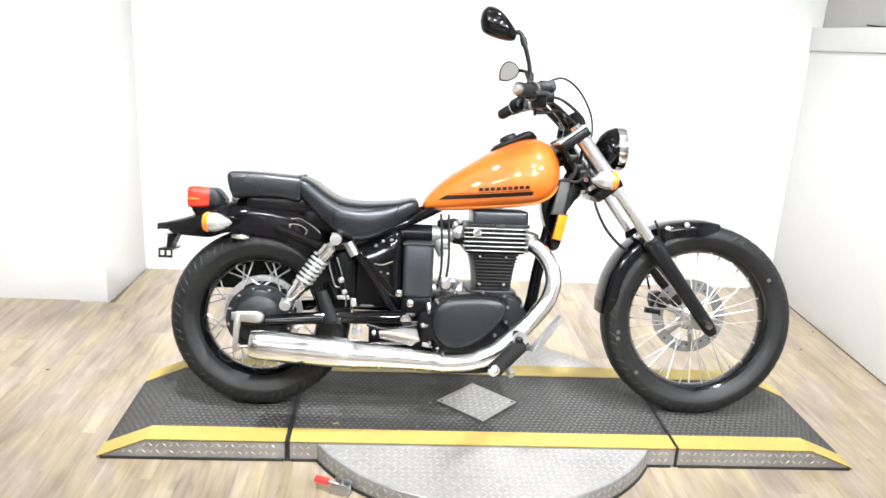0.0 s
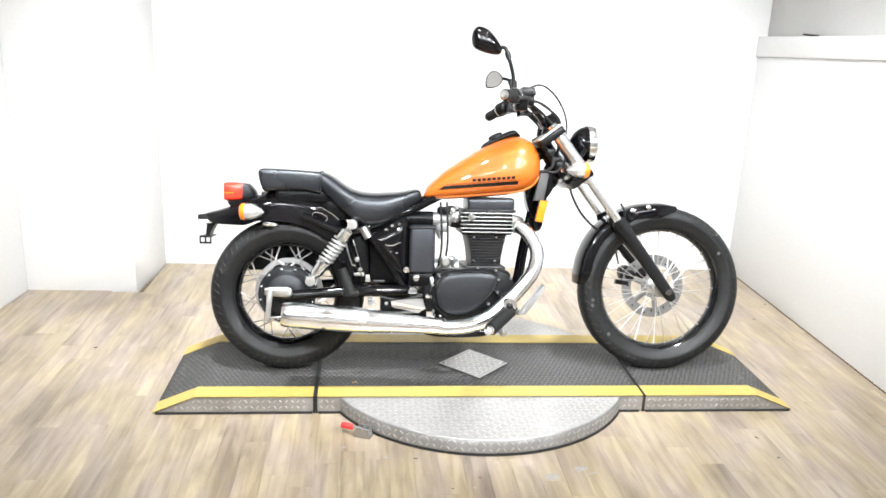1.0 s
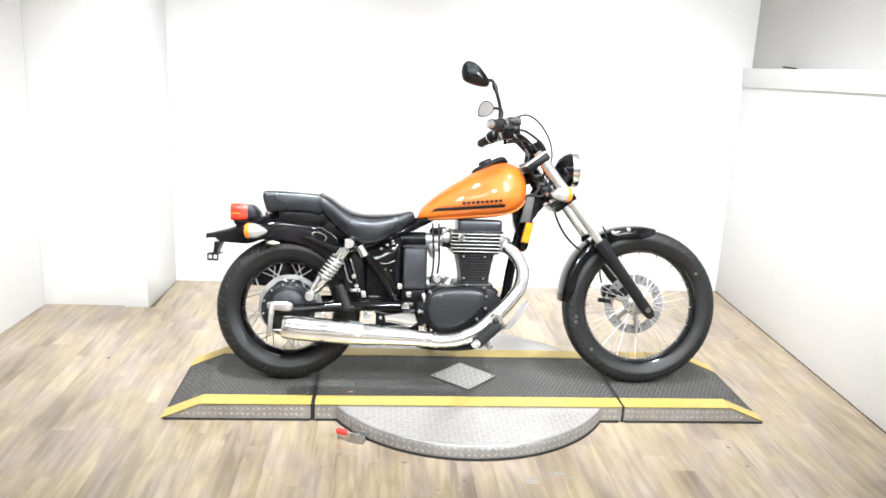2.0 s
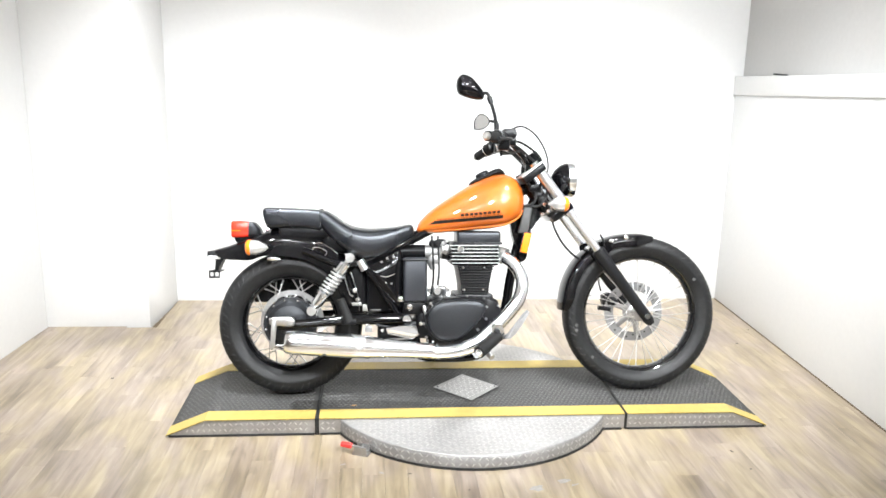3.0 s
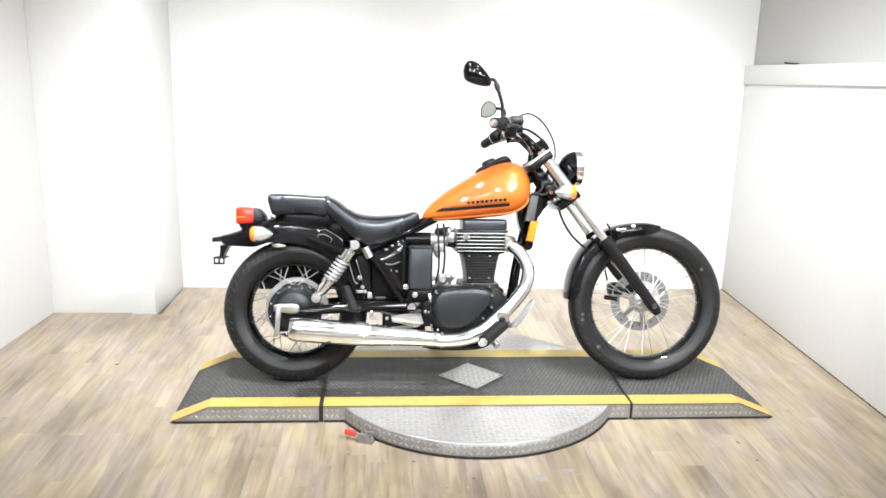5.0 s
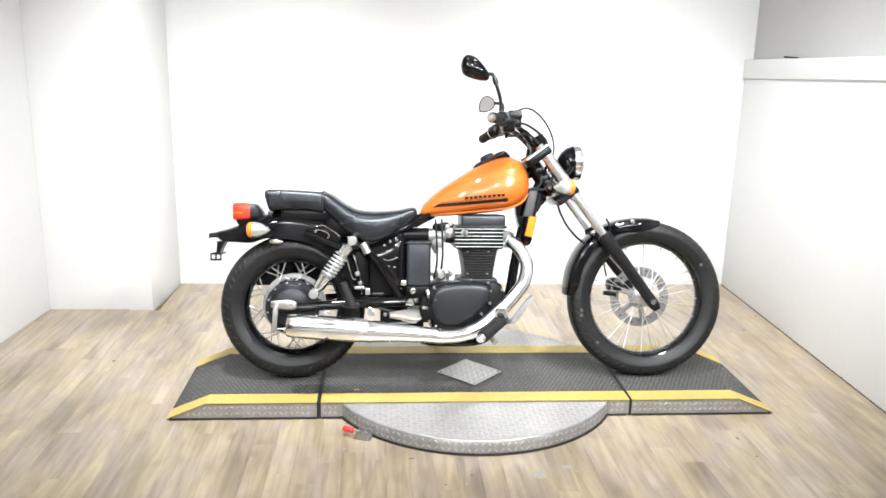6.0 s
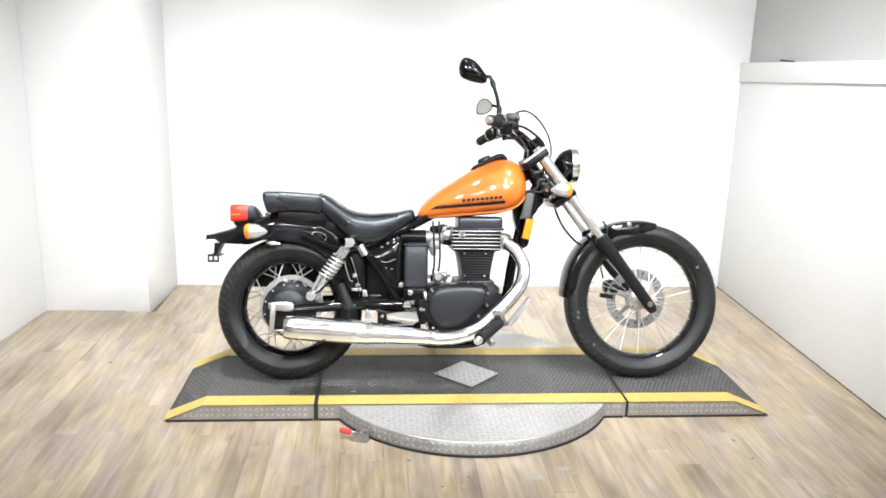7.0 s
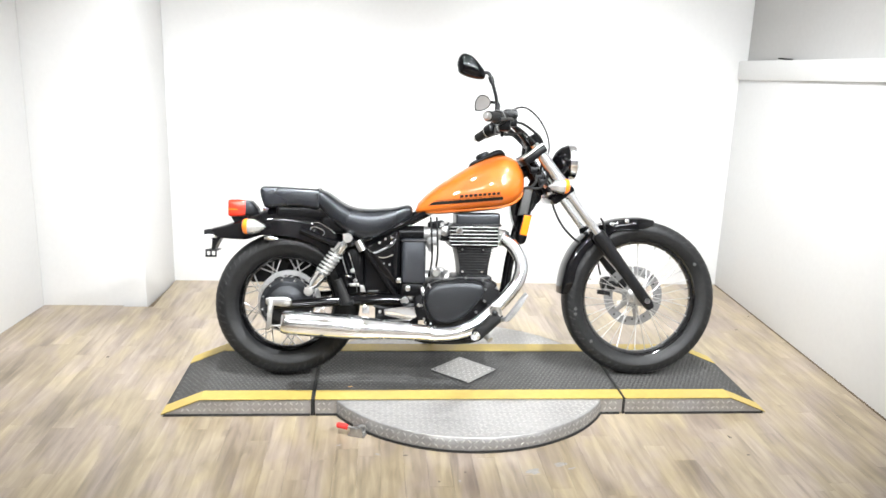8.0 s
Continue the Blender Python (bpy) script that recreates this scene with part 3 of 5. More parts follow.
def wheel(name, x, z, radius, width, rim_r, spokes, hub_r, hub_w, label, spoke_r=0.0016, hub_mat=None):
    """A wire-spoked wheel: rim with its tyre, hub and spokes."""
    w = width / 2
    rim = part(name, lathe([(-w * 0.62, rim_r + 0.012), (-w * 0.66, rim_r + 0.002), (-w * 0.58, rim_r - 0.006), (-w * 0.40, rim_r - 0.012), (-w * 0.2, rim_r - 0.020),
                            (w * 0.2, rim_r - 0.020), (w * 0.40, rim_r - 0.012), (w * 0.58, rim_r - 0.006), (w * 0.66, rim_r + 0.002), (w * 0.62, rim_r + 0.012)],
                           (0, 0, 0), Y, 72, closed=True), MAT_RIM, bike, label)
    rim.matrix_basis = pose(x, 0, z)
    h = radius - rim_r
    prof = [(-w * 0.60, rim_r - 0.004), (-w * 0.80, rim_r + h * 0.10), (-w * 0.97, rim_r + h * 0.38), (-w * 0.99, rim_r + h * 0.52), (-w * 0.90, rim_r + h * 0.74),
            (-w * 0.70, rim_r + h * 0.90), (-w * 0.38, rim_r + h * 0.975), (0, radius), (w * 0.38, rim_r + h * 0.975), (w * 0.70, rim_r + h * 0.90),
            (w * 0.90, rim_r + h * 0.74), (w * 0.99, rim_r + h * 0.52), (w * 0.97, rim_r + h * 0.38), (w * 0.80, rim_r + h * 0.10), (w * 0.60, rim_r - 0.004)]
    part("tyre", lathe([tuple(p) for p in smooth_path(prof, 3)], (0, 0, 0), Y, 96, caps=False), MAT_TYRE, rim, "black rubber road tyre", angle=70)
    blocks = []
    count = 60
    for k in range(count):
        for s in (-1, 1):
            a0 = 2 * math.pi * (k + (0.5 if s > 0 else 0)) / count
            for c in range(4 if k % 3 else 3):
                a = a0 + c * 0.028
                yy, rr = s * w * (0.42, 0.655, 0.89, 0.965)[c], rim_r + h * (0.964, 0.904, 0.752, 0.630)[c]
                out = Vector((math.cos(a), 0, math.sin(a)))
                nor = (out * (0.95, 0.8, 0.5, 0.22)[c] + Y * s * (0.3, 0.6, 0.85, 0.97)[c]).normalized()
                along = (Y * s * 0.8 - out * (0.15, 0.5, 0.9, 0.9)[c] + Vector((-math.sin(a), 0, math.cos(a))) * 0.9)
                along = (along - nor * along.dot(nor)).normalized()
                blocks.append((out * rr + Y * yy, along, nor.cross(along), nor))
    me = lugs(blocks, width * 0.18, 0.0100, 0.0010)
    stuff("tread", me, MAT_BLOCK, rim, "moulded tread blocks")
    part("hub", lathe([(-hub_w, hub_r * 0.45), (-hub_w * 0.95, hub_r), (-hub_w * 0.8, hub_r), (-hub_w * 0.7, hub_r * 0.6), (hub_w * 0.7, hub_r * 0.6), (hub_w * 0.8, hub_r), (hub_w * 0.95, hub_r), (hub_w, hub_r * 0.45)],
                      (0, 0, 0), Y, 28), hub_mat or MAT_ALU, rim)
    for k in range(spokes):
        a = 2 * math.pi * k / spokes
        s = 1 if k % 2 else -1
        skew = 0.55 if (k // 2) % 2 else -0.55
        p0 = (hub_r * 0.92 * math.cos(a + skew), s * hub_w * 0.86, hub_r * 0.92 * math.sin(a + skew))
        p1 = ((rim_r - 0.016) * math.cos(a), s * 0.008, (rim_r - 0.016) * math.sin(a))
        part("spoke", tube([p0, p1], spoke_r, 6), MAT_SPOKE, rim)
        n0 = tuple(p1[i] + (p0[i] - p1[i]) * 0.07 for i in range(3))
        part("nipple", tube([p1, n0], 0.0036, 6), MAT_STEEL, rim)
    return rim


front_wheel = wheel("front_wheel", 0.745, 0.321, 0.334, 0.112, 0.254, 36, 0.032, 0.052, "black rim of the spoked front wheel")
rear_wheel = wheel("rear_wheel", -0.757, 0.290, 0.299, 0.142, 0.203, 36, 0.109, 0.044, "black rim of the spoked rear wheel", 0.0026, MAT_SATIN)
# front disc brake on the far side
disc_prof = [(0.056, 0.132), (0.060, 0.132), (0.060, 0.092), (0.056, 0.092)]
part("brake_disc", lathe(disc_prof, (0, 0, 0), Y, 64, closed=True), MAT_DISC, front_wheel, "drilled steel brake disc", angle=30)
part("disc_carrier", lathe([(0.053, 0.05), (0.058, 0.05), (0.058, 0.03), (0.053, 0.03)], (0, 0, 0), Y, 32, closed=True), MAT_STEEL, front_wheel)
for k in range(6):
    part("carrier_arm", spin(box(0.045, 0.096, 0.054, 0.059, -0.012, 0.012, 0.002), pose(0, 0, 0, 0, 60 * k + 20, 0)), MAT_STEEL, front_wheel)
for k in range(24):
    a = 2 * math.pi * k / 24
    rr = 0.105 + 0.012 * (k % 2)
    part("disc_hole", lathe([(0.0545, 0.0042), (0.0612, 0.0042)], (rr * math.cos(a), 0, rr * math.sin(a)), Y, 8), MAT_PLATE, front_wheel)
# rear drum on the near side, belt pulley and its guard on the far side
part("brake_drum", lathe([(-0.040, 0.111), (-0.060, 0.111), (-0.066, 0.108), (-0.067, 0.095), (-0.072, 0.090), (-0.088, 0.079), (-0.096, 0.064), (-0.098, 0.040), (-0.108, 0.034), (-0.110, 0.024), (-0.114, 0.010)], (0, 0, 0), Y, 56), MAT_SHEEN, rear_wheel, "black brake drum cover", angle=26)
for k in range(12):
    a = 2 * math.pi * (k + 0.4) / 12
    part("drum_bolt", lathe([(-0.060, 0.0052), (-0.071, 0.0052), (-0.073, 0.003)], (0.101 * math.cos(a), 0, 0.101 * math.sin(a)), Y, 8), MAT_CHROME, rear_wheel)
part("spoke_flange", lathe([(0.022, 0.133), (0.030, 0.134), (0.034, 0.131), (0.034, 0.114), (0.022, 0.114)], (0, 0, 0), Y, 56, closed=True), MAT_SPOKE, rear_wheel, "bright spoke flange", angle=30)
part("belt_pulley", lathe([(0.060, 0.100), (0.062, 0.108), (0.084, 0.108), (0.086, 0.100)], (0, 0, 0), Y, 48), MAT_SATIN, rear_wheel, "dark belt pulley", angle=30)
guard = [(-0.757 + 0.222 * math.cos(radians(a)), 0.290 + 0.222 * math.sin(radians(a))) for a in range(20, 161, 7)]
part("belt_guard", slab(guard, 0.090, 0.100, 0.003, curve=False), MAT_PLASTIC, bike, "black belt guard")


def bar(name, points, radius, mat, parent=None, label="", sides=12, curve=True):
    return part(name, tube(points, radius, sides, curve=curve), mat, parent or bike, label)


def bolt(x, y, z, r=0.008, h=0.008, mat=None, parent=None, name="bolt"):
    """A round-headed bolt whose head points out of the near side."""
    return part(name, lathe([(0, r), (h * 0.7, r), (h, r * 0.6)], (x, y, z), -Y, 10), mat or MAT_CHROME, parent or bike)


# frame
frame_body = part("frame", tube([(0.262, 0, 0.872), (0.12, 0, 0.80), (-0.10, 0, 0.72), (-0.26, 0, 0.64)], 0.024), MAT_BLACK, bike, "black tubular frame backbone")
bar("downtube", [(0.285, 0, 0.82), (0.235, 0, 0.72), (0.196, 0, 0.56), (0.176, 0, 0.46), (0.156, 0, 0.34), (0.118, 0, 0.255), (0.070, 0, 0.200)], 0.021, MAT_BLACK, frame_body)
for s in (-1, 1):
    bar("cradle_tube", [(0.105, s * 0.02, 0.245), (0.070, s * 0.06, 0.190), (0.0, s * 0.10, 0.150), (-0.22, s * 0.11, 0.16), (-0.29, s * 0.115, 0.24), (-0.300, s * 0.12, 0.33)], 0.016, MAT_BLACK, frame_body)
    bar("rear_stay", [(-0.300, s * 0.118, 0.315), (-0.38, s * 0.118, 0.44), (-0.458, s * 0.122, 0.552)], 0.014, MAT_BLACK, frame_body)
    bar("seat_rail", [(-0.19, s * 0.06, 0.672), (-0.30, s * 0.095, 0.622), (-0.45, s * 0.115, 0.560), (-0.55, s * 0.118, 0.545), (-0.70, s * 0.112, 0.60)], 0.015, MAT_BLACK, frame_body)
    bar("swingarm", [(-0.275, s * 0.125, 0.318), (-0.50, s * 0.128, 0.314), (-0.70, s * 0.128, 0.300), (-0.80, s * 0.128, 0.292)], [0.024, 0.021, 0.019, 0.017], MAT_BLACK, frame_body)
part("steering_head", tube([(0.225, 0, 0.93), (0.33, 0, 0.765)], 0.032, 20), MAT_BLACK, frame_body)
part("pivot_cover", lathe([(0, 0.021), (0.01, 0.021), (0.016, 0.017), (0.018, 0.008)], (-0.275, -0.150, 0.318), -Y, 24), MAT_CHROME, bike, "chrome swingarm pivot cap")
part("gusset", slab([(0.20, 0.80), (0.31, 0.76), (0.262, 0.70), (0.235, 0.60), (0.205, 0.60), (0.175, 0.70)], -0.028, 0.028, 0.004), MAT_BLACK, frame_body)

# fuel tank
TANK = [(-0.228, 0.676, 0.692, 0.040), (-0.214, 0.670, 0.722, 0.062), (-0.155, 0.668, 0.778, 0.092), (-0.082, 0.673, 0.828, 0.116), (-0.010, 0.680, 0.872, 0.134),
        (0.062, 0.687, 0.906, 0.145), (0.120, 0.694, 0.923, 0.148), (0.160, 0.706, 0.921, 0.142), (0.196, 0.728, 0.901, 0.122), (0.219, 0.762, 0.866, 0.085), (0.227, 0.795, 0.830, 0.040)]
TANK_ROWS = smooth_path(TANK, 5)


def tank_ring(r, n=44):
    """Teardrop section: flat flank below, rounded crown above."""
    ring = []
    zc, hz = r[1] + (r[2] - r[1]) * 0.36, r[2] - r[1]
    for k in range(n):
        a = 2 * math.pi * k / n
        c, s = math.cos(a), math.sin(a)
        p = 2.25 if s > 0 else 2.5
        ring.append((r[0], r[3] * math.copysign(abs(c) ** (2 / p), c), zc + (hz * 0.64 if s > 0 else hz * 0.36) * math.copysign(abs(s) ** (2 / p), s)))
    return ring


def tank_side(x, z, proud=0.0012):
    """A place on the tank's near flank."""
    cols = np.array(TANK_ROWS)
    b, t, w = (float(np.interp(x, cols[:, 0], cols[:, i])) for i in (1, 2, 3))
    zc, hz = b + (t - b) * 0.36, t - b
    p, h = (2.25, hz * 0.64) if z > zc else (2.5, hz * 0.36)
    return (x, -w * (max(0.0, 1 - abs((z - zc) / h) ** p)) ** (1 / p) - proud, z)


def tank_patch(line_low, line_high, x0, x1, n=24, rows=3):
    """A decal on the flank between two lines z(x)."""
    bm = bmesh.new()
    grid = [[bm.verts.new(tank_side(x, line_low(x) + (line_high(x) - line_low(x)) * j / rows)) for j in range(rows + 1)] for x in (x0 + (x1 - x0) * i / n for i in range(n + 1))]
    for i in range(n):
        for j in range(rows):
            bm.faces.new((grid[i][j], grid[i + 1][j], grid[i + 1][j + 1], grid[i][j + 1]))
    return bm


tank = part("fuel_tank", skin([tank_ring(r) for r in TANK_ROWS]), MAT_ORANGE, bike, "orange metallic teardrop fuel tank", angle=60)
for s in (-1, 1):
    bar("seam_lip", [(r[0], s * (r[3] * 0.80 + 0.001), r[1] + 0.012) for r in TANK_ROWS[2:-4:3]], 0.0045, MAT_ORANGE, tank, sides=8)
slope = lambda x: 0.709 + (x + 0.159) * 0.094
part("stripe", tank_patch(slope, lambda x: slope(x) + 0.0135 * min(1, max(0, (x + 0.182) / 0.025)), -0.182, 0.124), MAT_DECAL, tank, "black stripe decal")
part("pinstripe", tank_patch(lambda x: slope(x) + 0.0165, lambda x: slope(x) + 0.0185, -0.150, 0.118), MAT_DECAL, tank)
for k in range(9):
    x0 = -0.052 + k * 0.0185
    low = lambda x: 0.741 + (x + 0.055) * 0.094
    part("letter_bar", tank_patch(low, lambda x: low(x) + 0.0112, x0, x0 + 0.0142, 3, 2), MAT_DECAL, tank)
part("console", loft([(-0.005, 0.872, 0.880, 0.014), (0.01, 0.875, 0.896, 0.030), (0.06, 0.898, 0.922, 0.036), (0.105, 0.915, 0.945, 0.036), (0.13, 0.920, 0.948, 0.030), (0.15, 0.922, 0.932, 0.014)], 2.8), MAT_PLASTIC, tank, "black filler console")
part("filler_cap", lathe([(-0.004, 0.030), (0.010, 0.030), (0.016, 0.024), (0.018, 0.008)], (0.055, 0, 0.916), (-0.42, 0, 0.9), 28), MAT_SHEEN, tank, "black filler cap")

# seats
seat = part("seat", loft([(-0.636, 0.700, 0.752, 0.118), (-0.620, 0.686, 0.765, 0.126), (-0.586, 0.650, 0.752, 0.133), (-0.539, 0.602, 0.720, 0.142), (-0.493, 0.568, 0.698, 0.149),
                          (-0.434, 0.556, 0.690, 0.151), (-0.38, 0.568, 0.692, 0.145), (-0.32, 0.606, 0.697, 0.128), (-0.275, 0.640, 0.706, 0.108), (-0.252, 0.655, 0.706, 0.096), (-0.243, 0.668, 0.692, 0.080)], 4.2, 5, 44),
            MAT_SEAT, bike, "black vinyl rider's saddle", angle=70)
part("passenger_seat", loft([(-0.864, 0.748, 0.764, 0.094), (-0.860, 0.730, 0.771, 0.102), (-0.852, 0.704, 0.775, 0.106), (-0.838, 0.686, 0.776, 0.108), (-0.78, 0.690, 0.775, 0.112), (-0.70, 0.692, 0.771, 0.118), (-0.645, 0.682, 0.768, 0.122), (-0.628, 0.684, 0.766, 0.123), (-0.620, 0.70, 0.75, 0.112)], 6.5, 5, 56),
     MAT_SEAT, bike, "black vinyl passenger pad", angle=70)
part("pad_base", box(-0.80, -0.585, -0.098, 0.098, 0.645, 0.700, 0.015, 3), MAT_PLASTIC, seat)
part("seat_pan", box(-0.62, -0.32, -0.10, 0.10, 0.585, 0.665, 0.02, 3), MAT_PLASTIC, seat)
bar("welt", [(-0.629, y, z) for y, z in [(-0.124, 0.694), (-0.124, 0.745), (-0.112, 0.764), (-0.06, 0.769), (0, 0.769), (0.06, 0.769), (0.112, 0.764), (0.124, 0.745), (0.124, 0.694)]], 0.004, MAT_SEAT, seat, sides=8)
part("seat_bracket", box(-0.862, -0.825, -0.03, 0.03, 0.676, 0.690, 0.003), MAT_CHROME, seat, "small chrome seat bracket")

# rear fender
REAR = [(-1.069, 0.600, -1.060, 0.574, 0.048), (-1.012, 0.616, -1.030, 0.562, 0.066), (-0.955, 0.639, -0.972, 0.559, 0.080), (-0.900, 0.662, -0.915, 0.559, 0.090), (-0.850, 0.680, -0.860, 0.576, 0.096),
        (-0.783, 0.697, -0.776, 0.576, 0.100), (-0.690, 0.691, -0.702, 0.563, 0.101), (-0.620, 0.672, -0.645, 0.538, 0.101), (-0.562, 0.632, -0.600, 0.502, 0.101), (-0.520, 0.552, -0.570, 0.460, 0.101),
        (-0.485, 0.480, -0.545, 0.410, 0.100), (-0.466, 0.400, -0.525, 0.350, 0.098)]


def fender_skin(stations, shape, thick=0.004, steps=4):
    """A curved mudguard. shape: (share of half width, share of the way from lower edge to crown)."""
    rows = []
    for tx, tz, lx, lz, w in smooth_path(stations, steps):
        outer = [(lx + (tx - lx) * v, s * w * u, lz + (tz - lz) * v) for s, order in ((-1, 1), (1, -1)) for u, v in shape[::order]]
        inner = [(lx + (tx - lx) * (v * 0.97 - 0.01), s * max(0, w * u - thick), lz + (tz - lz) * (v * 0.97 - 0.01)) for s, order in ((1, 1), (-1, -1)) for u, v in shape[::order]]
        rows.append(outer + inner)
    return skin(rows)


ARCH = [(1.0, 0.0), (1.0, 0.30), (0.99, 0.52), (0.94, 0.70), (0.82, 0.84), (0.60, 0.94), (0.30, 0.99), (0.05, 1.0)]
rear_fender = part("rear_fender", fender_skin(REAR, ARCH), MAT_BLACK, bike, "gloss black rear mudguard", angle=60)
for s in (-1, 1):
    part("fender_strut", domed([(-0.652, 0.632), (-0.603, 0.626), (-0.575, 0.606), (-0.555, 0.582), (-0.560, 0.550), (-0.590, 0.542), (-0.604, 0.562), (-0.621, 0.588)], s * 0.103, s * 0.014, flat=True), MAT_BLACK, rear_fender, "black fender stay")
    # highlights along the stay, drawn as thin chrome tubes
    bar("stay_glint", [(x, s * 0.1165, z) for x, z in [(-0.649, 0.629), (-0.626, 0.631), (-0.599, 0.616), (-0.577, 0.602), (-0.559, 0.586)]], 0.0018, MAT_CHROME, rear_fender, "chrome line imitating a highlight on the stay", 8)
    bar("stay_glint", [(x, s * 0.1165, z) for x, z in [(-0.659, 0.608), (-0.645, 0.613), (-0.618, 0.606), (-0.603, 0.591), (-0.614, 0.577), (-0.637, 0.586), (-0.656, 0.596), (-0.659, 0.608)]], 0.0018, MAT_CHROME, rear_fender, sides=8)
for x, z in [(-0.587, 0.556), (-0.588, 0.560)]:
    bolt(x, -0.114, z, 0.008, 0.008, parent=rear_fender)
part("fender_reflex", loft([(-0.90, 0.556, 0.566, 0.006), (-0.885, 0.552, 0.570, 0.009), (-0.86, 0.552, 0.568, 0.009), (-0.845, 0.556, 0.562, 0.004)], 2), MAT_CHROME, rear_fender, "small chrome bracket").matrix_basis = pose(0.055, -0.104, 0.004)

# tail lamp, indicators and plate bracket
tail = part("tail_lamp", loft([(-0.935, 0.652, 0.716, 0.050), (-0.912, 0.654, 0.714, 0.050), (-0.895, 0.657, 0.700, 0.046), (-0.880, 0.662, 0.680, 0.036)], 6), MAT_SHEEN, bike, "black tail lamp housing")
part("lens", loft([(-1.000, 0.655, 0.712, 0.046), (-0.996, 0.649, 0.719, 0.052), (-0.965, 0.648, 0.721, 0.054), (-0.930, 0.652, 0.718, 0.053)], 5), MAT_RED, tail, "red ribbed tail lamp lens")
part("lens_rib", box(-0.999, -0.96, -0.0545, 0.0545, 0.676, 0.681, 0.002), MAT_AMBER, tail)
part("lamp_foot", slab([(-0.99, 0.650), (-0.93, 0.655), (-0.88, 0.668), (-0.90, 0.640), (-0.97, 0.625)], -0.04, 0.04, 0.005), MAT_PLASTIC, tail)


def indicator(name, x, y, z, r, length, direction, stalk_to):
    """A bullet indicator: amber lens, clear reflector body, stalk."""
    d = Vector((direction, 0, 0))
    body = part(name, lathe([(0, r * 0.98), (length * 0.1, r), (length * 0.35, r * 0.98), (length * 0.6, r * 0.80), (length * 0.85, r * 0.42), (length, r * 0.06)], (x, y, z), -d, 24), MAT_CLEAR, bike, "clear bullet indicator body")
    part("lens", lathe([(-0.016, r * 0.5), (-0.013, r * 0.8), (-0.006, r * 0.98), (0, r * 1.03), (0.006, r * 1.03)], (x, y, z), -d, 24), MAT_AMBER, body, "amber lens")
    part("stalk", tube([(x - direction * length * 0.35, y, z), stalk_to], 0.008, 10), MAT_CHROME, body)
    return body


for s in (-1, 1):
    indicator("rear_indicator", -0.908, s * 0.165, 0.613, 0.031, 0.075, -1, (-0.885, s * 0.08, 0.615))
    indicator("front_indicator", 0.378, s * 0.165, 0.795, 0.030, 0.072, 1, (0.352, s * 0.09, 0.80))
plate_bracket = part("plate_bracket", slab([(-1.100, 0.592), (-1.048, 0.600), (-1.02, 0.575), (-1.045, 0.545), (-1.058, 0.505), (-1.072, 0.505), (-1.062, 0.560), (-1.100, 0.562)], -0.035, 0.035, 0.003, curve=False), MAT_SATIN, bike, "black number plate bracket")
part("plate_lamp", box(-1.097, -1.045, -0.046, 0.02, 0.560, 0.574, 0.005), MAT_WHITE, plate_bracket, "white plate lamp")
part("plate_holder", join([box(-1.090, -1.045, -0.055, -0.050, z0, z1, 0.001) for z0, z1 in ((0.482, 0.490), (0.506, 0.514))] + [box(x0, x1, -0.055, -0.050, 0.488, 0.508, 0.001) for x0, x1 in ((-1.090, -1.084), (-1.071, -1.064), (-1.051, -1.045))] + [box(-1.090, -1.045, -0.05, 0.055, 0.506, 0.512, 0.001)]), MAT_SATIN, plate_bracket, "slotted black plate holder")

# shock absorbers
for s in (-1, 1):
    top, foot = Vector((-0.507, s * 0.150, 0.572)), Vector((-0.662, s * 0.152, 0.356))
    d = foot - top
    shock = part("shock_absorber", tube([top + d * 0.02, foot], 0.011, 14), MAT_CHROME, bike, "chrome rear shock absorber")
    part("upper_shroud", tube([top + d * 0.08, top + d * 0.12, top + d * 0.265, top + d * 0.275], [0.014, 0.025, 0.026, 0.020], 20, curve=False), MAT_CHROME, shock)
    part("lower_body", tube([top + d * 0.655, top + d * 0.67, top + d * 0.72, top + d * 0.73, top + d * 0.86, top + d * 0.93], [0.024, 0.0295, 0.0295, 0.025, 0.023, 0.014], 20, curve=False), MAT_CHROME, shock)
    u = d.normalized()
    a0 = u.orthogonal().normalized()
    b0 = u.cross(a0)
    coil = [top + d * (0.275 + 0.385 * k / 78) + (a0 * math.cos(2 * math.pi * k / 12) + b0 * math.sin(2 * math.pi * k / 12)) * 0.0262 for k in range(79)]
    part("spring", tube(coil, 0.0044, 8, curve=False), MAT_SPRING, shock, "chrome coil spring")
    for p in (top, foot):
        part("eye", tube([p - Y * 0.020, p + Y * 0.020], 0.0185, 18), MAT_ALU, shock)
        part("eye_nut", tube([p + Y * s * 0.020, p + Y * s * 0.029], 0.013, 12), MAT_ALU, shock)

# side covers, air box and carburettor
COVER_SIDE = [(-0.462, 0.540), (-0.40, 0.568), (-0.300, 0.602), (-0.293, 0.46), (-0.296, 0.356), (-0.33, 0.366), (-0.40, 0.445)]

